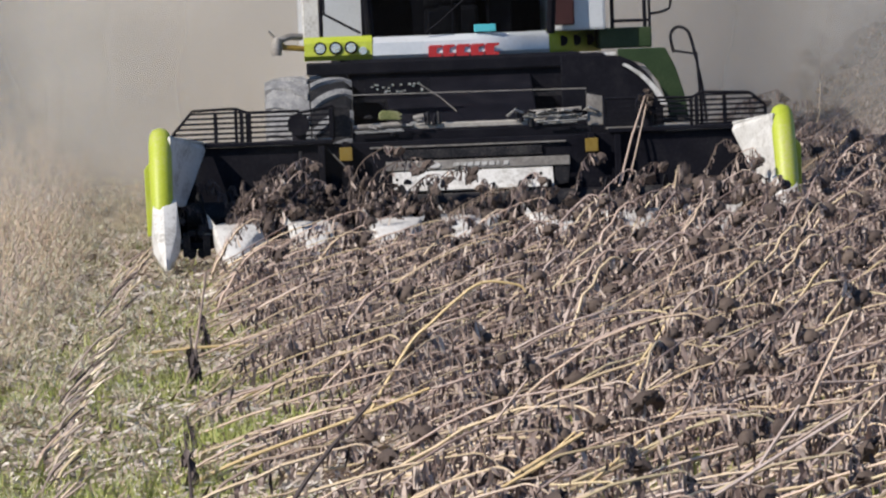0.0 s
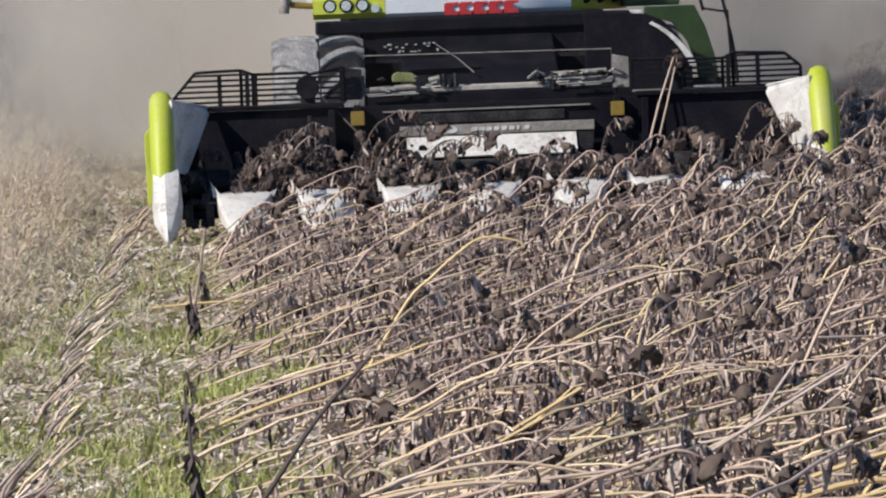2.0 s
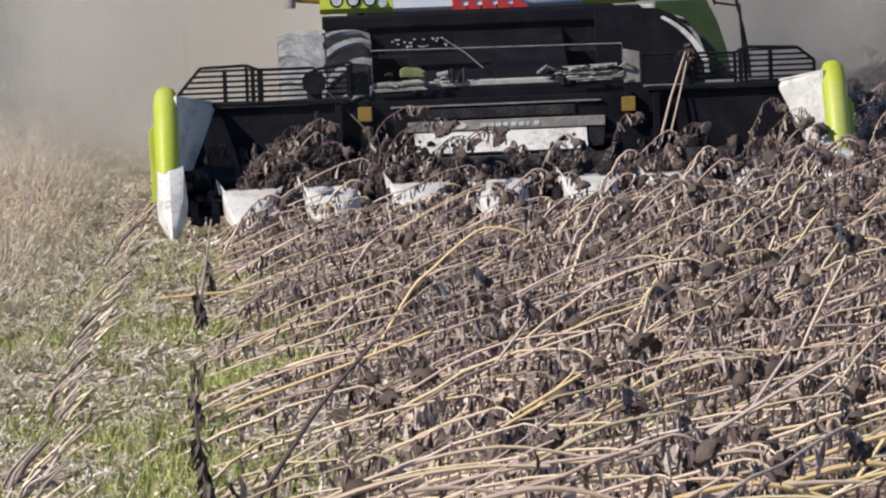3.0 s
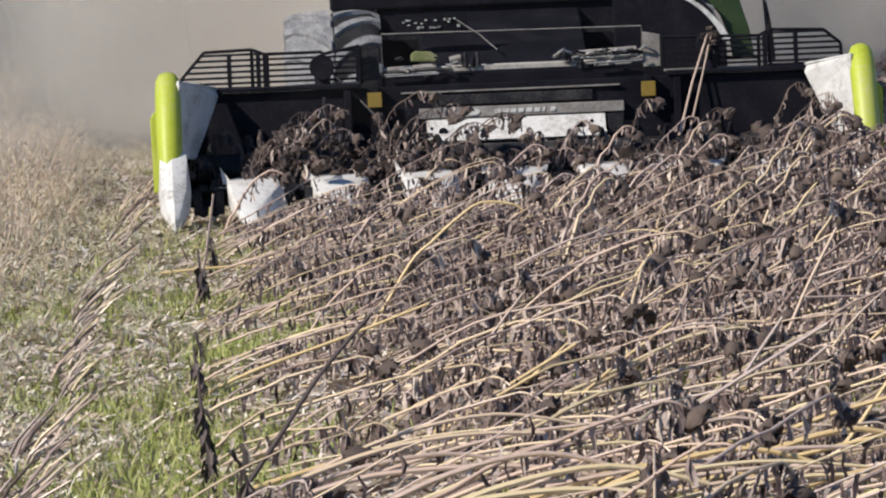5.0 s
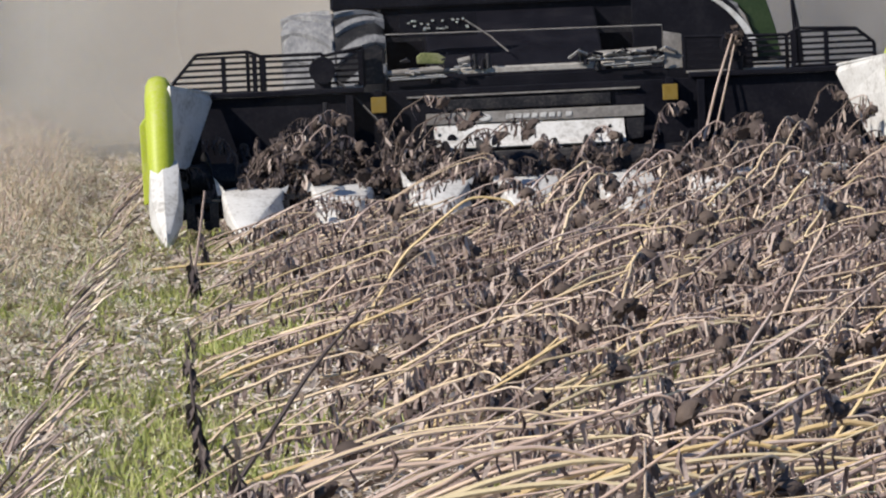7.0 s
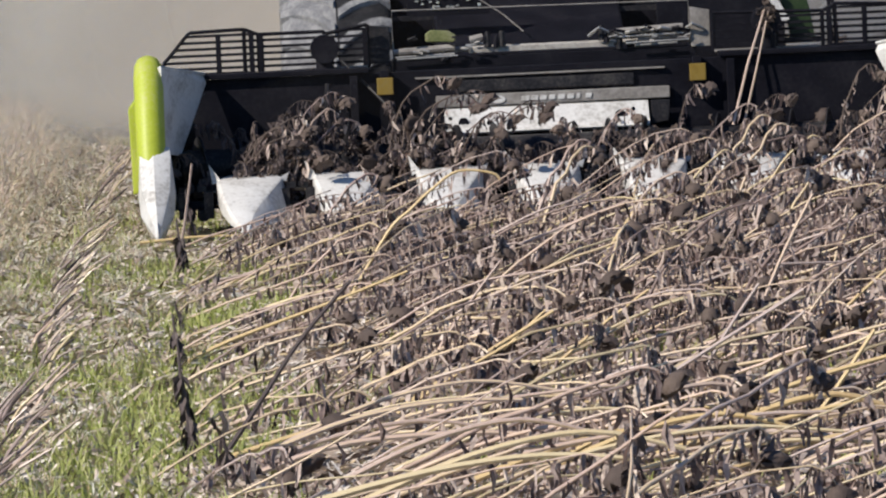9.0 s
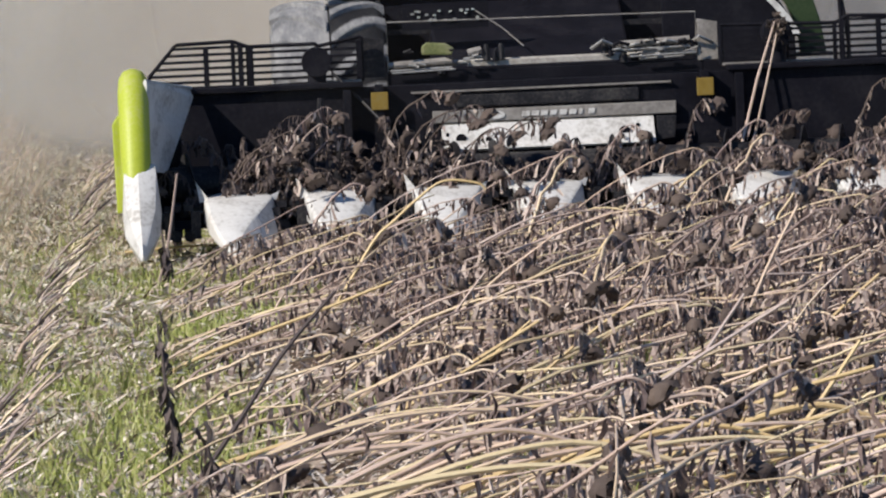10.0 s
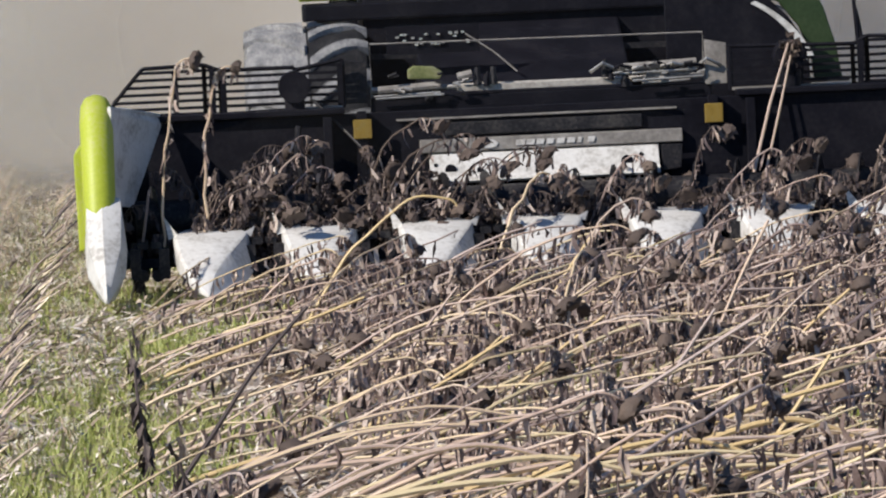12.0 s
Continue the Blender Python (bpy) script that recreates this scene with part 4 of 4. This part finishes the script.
    for x in ROW_X:
        if not SWATH_X[0] < x < SWATH_X[1]:
            continue
        y = CUT_FROM + 0.3
        while y < CUT_TO:
            level = min(2, max(0, round(2 * tallness(x) + rng.uniform(-0.4, 0.4))))
            o = new("sunflower_clump", meshes[level, rng.randrange(12)])
            tagged(o, "clump of dead lodged sunflowers in a crop row", "sunflowers", "crop row clumps")
            CLUMPS.append((o, x + rng.gauss(0, 0.03), y, rng.gauss(0, 6)))
            y += 0.6


make_crop()


def make_gathered():
    """Heads and stalks lying on the snouts and before the auger, carried along by the header."""
    rng = random.Random(21)
    g = [Geo(), Geo(), Geo()]
    for i in range(480):
        # the heap lies higher towards the outer end
        heap = i >= 400
        x = rng.uniform(-2.35, -0.5) if heap else rng.uniform(-2.62, 2.7)
        y = rng.uniform(1.1, 1.7) if heap else rng.uniform(0.95, 1.6)
        z = rng.uniform(0.42, 0.72) if heap else rng.uniform(0.24, 0.50)
        s, h, l = plant(rng, rng.uniform(0.10, 0.40), radians(rng.uniform(0, 80)), rng.uniform(0, 6.28), radians(rng.uniform(-40, 60)), 15, rng.random() < 0.75, 0.008)
        append(g[0], s, x, y, z)
        append(g[1], h, x, y, z)
        append(g[2], l, x, y, z)
    # stalks and leaves take darker materials here, shade put into the colour
    me = joined("gathered_crop", [(g[0], HEAD), (g[1], HEAD), (g[2], DARKWEED)])
    ob = thing("gathered_crop", "tangle of cut sunflower heads on the header, darkened for its shade", "cut crop", kind="stuff", data=me)
    # stalks caught on the drive post and standing in the gaps
    out = [ob]
    for path, r in (([(1.44, 1.55, 0.62), (1.59, 1.70, 1.10), (1.75, 1.86, 1.51)], 0.011), ([(1.52, 1.58, 0.60), (1.66, 1.70, 1.08), (1.78, 1.86, 1.50)], 0.009)):
        t = Geo().tube(path, [r, r * 0.9, r * 0.7], 6)
        st = thing("caught_stalk", "pale stalk caught upright on the drive housing", "stalk", data=t.mesh("caught_stalk", smooth=True))
        st.data.materials.append(STALK)
        out.append(st)
    rng = random.Random(77)
    tuft = Geo()
    for i in range(7):
        sg, hg, lg = plant(rng, rng.uniform(0.04, 0.09), radians(rng.uniform(-20, 80)), rng.uniform(0, 6.28), radians(rng.uniform(-60, 10)), 8, True, 0.005)
        append(tuft, sg, 1.76 + rng.gauss(0, 0.04), 1.86, 1.48 + rng.gauss(0, 0.03))
        append(tuft, lg, 1.76 + rng.gauss(0, 0.04), 1.86, 1.48 + rng.gauss(0, 0.03))
    out.append(thing("caught_tuft", "dry reddish-brown leaf tuft caught on the drive housing", "leaf tuft", kind="stuff", data=joined("caught_tuft", [(tuft, HEAD)])))
    for i in range(54):
        x = rng.uniform(-2.5, 2.6) if i < 44 else rng.uniform(-2.4, -0.7)
        s, h, l = plant(rng, rng.uniform(0.25, 0.85) + (0.24 if i >= 44 else 0.12 if x > 0 else 0), radians(rng.uniform(45, 85)), rng.gauss(0.2, 0.9), radians(rng.uniform(-20, 25)), 15, False, 0.008)
        e = thing("caught_sunflower", "withered sunflower held upright by the header", "sunflower", "sunflowers in the header")
        for nm, geo, m in (("stalk", s, HEAD if i % 3 else GREYSTALK), ("seed_head", h, HEAD), ("withered_leaves", l, LEAF)):
            moved = Geo()
            append(moved, geo, x, 1.05, 0.30)
            part(nm, moved, m, e)
        out.append(e)
    return out


CARRIED = list(make_gathered())


def make_rising():
    """Two long sunflowers that the header's end lifts upright."""
    rng = random.Random(91)
    out = []
    for x, h in ((-2.57, 1.27), (-2.31, 1.21)):
        s, hd, l = plant(rng, h, radians(86), 0.1, radians(80), 30, False, 0.009)
        e = thing("raised_sunflower", "long withered sunflower lifted upright by the header", "sunflower", "raised sunflowers")
        part("stalk", s, STALK, e)
        part("seed_head", hd, HEAD, e)
        part("withered_leaves", l, LEAF, e)
        out.append((e, x))
    return out


RAISED = make_rising()


# ---- grass, weeds and litter ----
def blade(g, rng, x, y, z, h, w, lean):
    t = rng.uniform(0, 6.28)
    c, s = math.cos(t) * w, math.sin(t) * w
    lx, ly = rng.gauss(0, lean) * h, rng.gauss(0, lean) * h
    g.add([(x - c, y - s, z), (x + c, y + s, z), (x + lx * 0.4 + c * 0.7, y + ly * 0.4 + s * 0.7, z + h * 0.6), (x + lx * 0.4 - c * 0.7, y + ly * 0.4 - s * 0.7, z + h * 0.6), (x + lx, y + ly, z + h)], [(0, 1, 2, 3), (3, 2, 4)])


def make_low_growth():
    rng = random.Random(31)
    g = Geo()
    for i in range(78000):
        y = 20 + 48 * rng.random() ** 1.3
        x = rng.uniform(-1.2 - 0.035 * y, 0.45) if i % 4 else rng.uniform(-0.4, 1.0 + 0.1 * y)
        if y > 40 and rng.random() < min(0.85, (y - 40) / 14) or x < -1.25 and rng.random() < 0.4:
            continue
        if noise.noise((x * 1.1, y * 0.45, 7)) + rng.uniform(-0.3, 0.3) < (0.02 if x < 0.3 else 0.1):
            continue
        blade(g, rng, x, y, -0.02, rng.uniform(0.05, 0.17), rng.uniform(0.0025, 0.0065), 0.4)
    me = joined("grass", [(g, GRASS)])
    thing("grass", "short green grass between stubble and crop", "grass", kind="stuff", data=me)
    g = Geo()
    for i in range(74000):
        y = 19 + 50 * rng.random() ** 1.3
        x = rng.uniform(-1.6 - 0.035 * y, 1.2 + 0.1 * y)
        if noise.noise((x * 1.1, y * 0.45, 7)) > 0.08 and rng.random() < 0.6:
            continue
        L, w = rng.uniform(0.03, 0.11), rng.uniform(0.004, 0.014)
        t, e = rng.uniform(0, 3.14), rng.gauss(0, 0.35)
        d = Vector((math.cos(t) * math.cos(e), math.sin(t) * math.cos(e), math.sin(e))) * L
        s = Vector((-math.sin(t), math.cos(t), rng.uniform(-0.8, 0.8))) * w
        c = Vector((x, y, rng.uniform(0.0, 0.05) + rise(x, y)))
        g.add([c - d - s * 0.4, c - s, c + d - s * 0.3, c + d + s * 0.3, c + s + Vector((0, 0, 0.008)), c - d + s * 0.4], [(0, 1, 4, 5), (1, 2, 3, 4)])
    # curled dead leaves and fluff in the cut strip
    for i in range(12000):
        y = 20 + 40 * rng.random() ** 1.2
        x = rng.uniform(-1.0 - 0.03 * y, 0.35)
        if noise.noise((x * 2.1, y * 0.8, 11)) + rng.uniform(-0.25, 0.25) < 0.0:
            continue
        L, w = rng.uniform(0.008, 0.03), rng.uniform(0.004, 0.011)
        t, e = rng.uniform(0, 6.28), rng.uniform(-0.3, 1.3)
        d = Vector((math.cos(t) * math.cos(e), math.sin(t) * math.cos(e), math.sin(e))) * L
        q = Vector((-math.sin(t), math.cos(t), rng.uniform(-0.6, 0.6))) * w
        c = Vector((x, y, rng.uniform(0.01, 0.11)))
        g.add([c - d, c - q, c + d, c + q + Vector((0, 0, 0.01))], [(0, 1, 2), (0, 2, 3)])
    thing("straw_litter", "pale broken straw and leaf litter on the soil", "litter", kind="stuff", data=joined("straw_litter", [(g, LITTER)]))


def weed(rng, h, spread):
    stem, fluff = Geo(), Geo()
    for b in range(rng.randint(3, 6)):
        t = rng.uniform(0, 6.28)
        k = rng.uniform(0.1, spread)
        path = [Vector((math.cos(t) * k * u * u * h, math.sin(t) * k * u * u * h, h * u * rng.uniform(0.9, 1.05) - 0.02)) for u in (0, 0.3, 0.6, 0.85, 1.0)]
        stem.tube(path, [0.006, 0.005, 0.004, 0.003, 0.002], 3)
        for i in range(13):
            u = rng.uniform(0.2, 1.0) * 3.999
            q = path[int(u)].lerp(path[int(u) + 1], u - int(u))
            a, e = rng.uniform(0, 6.28), rng.uniform(-0.5, 1.0)
            d = Vector((math.cos(a) * math.cos(e), math.sin(a) * math.cos(e), math.sin(e))) * rng.uniform(0.02, 0.085)
            s = Vector((-math.sin(a), math.cos(a), 0.3)) * rng.uniform(0.0018, 0.005)
            fluff.add([q, q + d * 0.5 + s, q + d, q + d * 0.5 - s], [(0, 1, 2, 3)])
    return stem, fluff


def make_weeds():
    rng = random.Random(41)
    stem, fluff = Geo(), Geo()
    for i in range(5400):
        y = 23 + 78 * rng.random() ** 0.9
        x = -0.55 - rng.random() * (1.3 + 0.045 * y)
        patch = noise.noise((x * 1.6, y * 0.5, 2)) + rng.uniform(-0.45, 0.45)
        if patch < -0.02 and x > -1.5 or y < 42 and x > -1.7 and patch < 0.04:
            continue
        edge = -0.95 - 0.009 * y
        tall = max(0.0, min(1.0, (edge - x) / 0.5)) * min(1.0, max(0.0, (y - 36) / 16))
        s, f = weed(rng, rng.uniform(0.06, 0.17) + tall * rng.uniform(0.05, 0.6), 0.8)
        append(stem, s, x, y, rise(x, y))
        append(fluff, f, x, y, rise(x, y))
    thing("dry_weeds", "pale dry weeds with fluffy seed tufts at the field edge", "weeds", kind="stuff", data=joined("dry_weeds", [(stem, STALK), (fluff, WEED)]))
    # bunches of leaning stubble left in the cut strip
    spots = [23.6, 24.4, 25.0, 25.8, 26.6, 27.4, 28.3, 30.6, 31.8, 32.6, 33.6, 35.0, 36.6, 37.4, 38.6, 39.8, 41.0, 43.0, 44.6, 47.0, 49.0, 51.0, 53.0, 55.0, 57.0, 59.0]
    for i, y0 in enumerate(spots + [34.0, 43.0, 52.0]):
        e = thing("stubble_clump", "bunch of leaning grey-brown stubble stalks", "stubble", "stubble clumps")
        bx = (-1.10 if i < len(spots) else -1.9) + rng.gauss(0, 0.05)
        e.location = (bx, y0, rise(bx, y0))
        for k in range(rng.randint(6, 9)):
            L = rng.uniform(0.16, 0.38)
            b, el = rng.gauss(0.2, 0.25), radians(rng.gauss(54, 6))
            d = Vector((math.cos(b) * math.cos(el), math.sin(b) * math.cos(el), math.sin(el)))
            p = Vector((rng.gauss(0, 0.04), rng.gauss(0, 0.24), -0.03))
            part("stalk", Geo().tube([p, p + d * L * 0.5 + Vector((0, 0, 0.01)), p + d * L + Vector((0.02, 0, -0.03))], [0.0105, 0.009, 0.005], 6), (GREYSTALK, STALK, DARKWEED, GREYSTALK, STRAW, GREYSTALK, HEAD)[k % 7], e)
    # dark weeds at the crop's edge
    for x, y, h, n in ((-0.22, 24.9, 0.60, 60), (-0.04, 24.2, 0.24, 90), (0.07, 24.1, 0.17, 80), (-0.29, 30.6, 0.34, 40), (-0.31, 38.6, 0.46, 40), (-0.30, 33.6, 0.22, 30), (-0.27, 43.0, 0.45, 26)):
        e = thing("dark_weed", "tall blackened dead weed at the crop edge", "weed", "dark weeds")
        e.location = (x, y, 0)
        s = Geo()
        path = [Vector((0.02 * math.sin(u * 5), 0, -0.03 + h * u)) for u in (0, 0.25, 0.5, 0.75, 1)]
        s.tube(path, [0.013, 0.012, 0.010, 0.008, 0.005], 6)
        l = Geo()
        for i in range(n):
            u = (rng.uniform(0.1, 0.75)) * 3.999
            q = path[int(u)].lerp(path[int(u) + 1], u - int(u))
            a = rng.uniform(0, 6.28)
            o = Vector((math.cos(a), math.sin(a), 0))
            L = rng.uniform(0.05, 0.12)
            w = Vector((-o.y, o.x, 0)) * rng.uniform(0.01, 0.025)
            l.add([q, q + o * 0.03 + w + Vector((0, 0, -L * 0.3)), q + o * 0.045 + Vector((0, 0, -L)), q + o * 0.02 - w + Vector((0, 0, -L * 0.4))], [(0, 1, 2), (0, 2, 3)])
        part("stem", s, DARKWEED, e)
        part("shrivelled_leaves", l, DARKWEED, e)


def make_lone_stalks():
    """Single stalks that stand out of the crop: foot, further points in the same upright plane, thickness, material."""
    rng = random.Random(63)
    lying = []
    for i in range(26):
        x, y, L = rng.uniform(-0.1, 2.7), rng.uniform(21.8, 24.8), rng.uniform(0.9, 1.5)
        h, t = rng.uniform(0.10, 0.26), rng.uniform(0.02, 0.14)
        lying.append(((x, y, t), ((x + 0.35 * L, t + h * 0.7), (x + 0.7 * L, t + h), (x + L, t + h * rng.uniform(0.5, 1.1))), rng.uniform(0.010, 0.017), (STALK, STRAW, STALK, YELLOW_STRAW, GREYSTALK)[i % 5], "long pale stalk lying across the crop"))
    for i in range(16):
        x, y, L, e = rng.uniform(0.6, 3.4), rng.uniform(25.5, 35.5), rng.uniform(0.5, 0.85), radians(rng.uniform(30, 58))
        c, h = L * math.cos(e), L * math.sin(e)
        lying.append(((x, y, 0.02), ((x + 0.5 * c, 0.02 + 0.52 * h), (x + c, 0.02 + h * 0.97)), rng.uniform(0.008, 0.012), (STALK, YELLOW_STRAW, GREYSTALK)[i % 3], "leaning broken sunflower stalk in the crop"))
    leaning = [
        ((0.70, 34.7, 0.06), ((0.96, 0.47), (1.10, 0.60), (1.24, 0.72), (1.40, 0.82), (1.60, 0.80), (1.65, 0.755)), 0.011, YELLOW_STRAW, "tall yellow sunflower stalk bent over at the top"),
        ((-0.13, 24.5, -0.02), ((0.09, 0.28), (0.29, 0.56), (0.52, 0.81)), 0.013, DARKWEED, "dark brown leaning sunflower stalk"),
        ((2.70, 30.3, 0.0), ((2.90, 0.45), (3.09, 0.80)), 0.012, STALK, "brown leaning sunflower stalk"),
        ((2.45, 24.8, 0.0), ((2.62, 0.22), (2.80, 0.47)), 0.013, YELLOW_STRAW, "yellow leaning sunflower stalk"),
        ((0.70, 27.0, 0.0), ((1.04, 0.2), (1.52, 0.47)), 0.013, YELLOW_STRAW, "yellow leaning sunflower stalk"),
        ((1.10, 35.0, 0.08), ((1.64, 0.30), (2.43, 0.58)), 0.012, STALK, "pinkish leaning sunflower stalk"),
        ((-0.1, 24.9, 0.02), ((0.18, 0.10), (0.50, 0.18), (0.85, 0.24)), 0.014, YELLOW_STRAW, "thick yellow fallen stalk"),
    ]
    leaning.append(((-0.385, 38.8, -0.02), ((-0.30, 0.27), (-0.255, 0.5), (-0.21, 0.775)), 0.012, GREYSTALK, "thin grey stalk standing at the crop edge"))
    fallen = [
        ((1.55, 24.3, 0.0), ((1.99, 0.15), (2.43, 0.30), (2.80, 0.39)), 0.015, YELLOW_STRAW, "thick yellow fallen stalk"),
        ((1.60, 23.5, 0.05), ((1.96, 0.15), (2.62, 0.28)), 0.014, YELLOW_STRAW, "thick yellow fallen stalk"),
        ((1.88, 25.3, -0.02), ((1.91, 0.12), (1.95, 0.25)), 0.011, DARKWEED, "short dark stump of a stalk"),
        ((-0.71, 42.6, 0.06), ((-0.2, 0.09), (0.29, 0.08)), 0.012, YELLOW_STRAW, "pale fallen stalk across the grass"),
        ((0.1, 23.5, 0.1), ((0.47, 0.2), (1.05, 0.215), (1.43, 0.15)), 0.015, STALK, "thick arched fallen stalk"),
        ((-0.3, 30.7, 0.02), ((0.0, 0.15), (0.49, 0.31), (0.95, 0.47)), 0.012, YELLOW_STRAW, "pale leaning sunflower stalk"),
        ((1.60, 26.0, 0.0), ((2.03, 0.25), (2.61, 0.58)), 0.012, STALK, "long brown leaning sunflower stalk"),
        ((1.1, 26.0, 0.03), ((1.43, 0.10), (1.89, 0.12)), 0.014, YELLOW_STRAW, "pale fallen stalk on the ground"),
    ]
    for (x, y, z), pts, r, m, label in leaning + fallen + lying:
        path = flowing([(x, y, z)] + [(a, y, b) for a, b in pts], 4)
        me = Geo().tube(path, [r * (1 - 0.4 * i / len(path)) for i in range(len(path))], 7).mesh("lone_stalk", smooth=True)
        me.materials.append(m)
        thing("lone_stalk", label, "stalk", data=me)


make_low_growth()
make_weeds()
make_lone_stalks()


# ---- dust ----
def make_dust():
    dust = thing("dust_cloud", "pale beige dust cloud rolling behind the harvester", "dust cloud", kind="stuff")
    # the first veil is added before the header's wall to lift its blacks like haze
    for i, (x, y, half, top, dens, lift) in enumerate(((2.3, 1.66, 3.6, 4, 0.009, 0.3), (-2.6, 3.2, 2.4, 4, 0.22, 1.2), (-2.8, 6.0, 2.8, 5, 0.35, 1.0), (9.4, 15.0, 2.8, 5, 0.40, 1.2), (8.4, 11.0, 3.0, 6, 0.35, 1.0), (2.2, 13.5, 4.2, 7, 0.55, 0.8), (2.3, 15.5, 5.0, 8, 0.7, 0.6), (-2.4, 9.5, 3.2, 6, 0.30, 0.9), (2.8, 18.0, 6.1, 9, 0.85, 0.5), (3.0, 21.5, 6.7, 10, 0.92, 0.35), (3.1, 26.0, 7.3, 11, 0.97, 0.3), (3.2, 33.0, 8.2, 12, 0.99, 0.3))):
        g = Geo()
        nx, nz = 48, 24
        w = half + 2
        for b in range(nz + 1):
            for a in range(nx + 1):
                px, pz = -w + 2 * w * a / nx, -0.3 + (top + 2) * b / nz
                q = (px * 0.35 + i * 7, pz * 0.4, i * 3.1)
                dy = 0.35 * noise.noise(q) + 0.08 * px * px / half
                g.v.append((px, dy, pz))
        g.f = [(b * (nx + 1) + a, b * (nx + 1) + a + 1, (b + 1) * (nx + 1) + a + 1, (b + 1) * (nx + 1) + a) for b in range(nz) for a in range(nx)]
        p = part("puff", g, dust_mat("drifting_dust", half, top, dens, (0.73, 0.70, 0.66), lift), dust, smooth=True)
        p.location = (x - 2.3, y, 0)
    return dust


DUST = make_dust()


# ---- movement ----
def at_time(t):
    for (t0, *a), (t1, *b) in zip(MACHINE_ROWS, MACHINE_ROWS[1:]):
        if t <= t1:
            u = (t - t0) / (t1 - t0)
            return [p + (q - p) * u for p, q in zip(a, b)]
    return list(MACHINE_ROWS[-1][1:])


def motions():
    rows = [(t, pose(x, y, z)) for t, x, y, z in MACHINE_ROWS]
    for ob in (header, *CARRIED):
        walk(ob, rows)
    for i, (ob, lx) in enumerate(RAISED):
        rows2 = []
        for t, lean in [(t, 88) for t, *_ in MACHINE_ROWS if t < 10.1] + [(10.5, 66), (11.0, 30 + 8 * i), (11.5, 12 + 4 * i), (12.0, 1)]:
            x, y, z = at_time(t)
            rows2.append((t, pose(x + lx, y + 0.95, 0.36, 0, lean, 0)))
        walk(ob, rows2)
    walk(harvester, [(t, pose(x, y, 0)) for t, x, y, z in MACHINE_ROWS])
    walk(DUST, [(t, pose(x, y, 0)) for t, x, y, z in MACHINE_ROWS])
    start = MACHINE_ROWS[0][2]
    for hub, x, y, r in WHEELS:
        turn = []
        t = 0.0
        while t < 12.01:
            turn.append((t, pose(x, y, r, math.degrees((start - at_time(t)[1]) / r))))
            t += 0.5
        walk(hub, turn)
    # each clump stands until the rollers draw it down between the snouts
    for ob, x, y, rz in CLUMPS:
        def when(tip):
            t = 0.0
            while t < 12.0 and at_time(t)[1] > tip:
                t += 0.05
            return t
        t0, t1 = when(y + 0.2), when(y - 0.75)
        up, down = pose(x, y, 0, 0, 0, rz), pose(x, y + 0.1, -1.25, -18, 0, rz)
        if t0 >= 11.95:
            ob.matrix_basis = up
            continue
        if at_time(0)[1] < y - 0.75:
            walk(ob, [(0, down), (12, down)])
            continue
        keys = []
        if t0 > 0.1:
            keys += [(0, up), (t0, up)]
        else:
            t0 = 0.0
            keys += [(0, up)]
        if t1 - t0 > 0.1:
            keys += [(t1, down)]
        if keys[-1][0] < 11.9:
            keys += [(12, keys[-1][1])]
        walk(ob, keys)


motions()
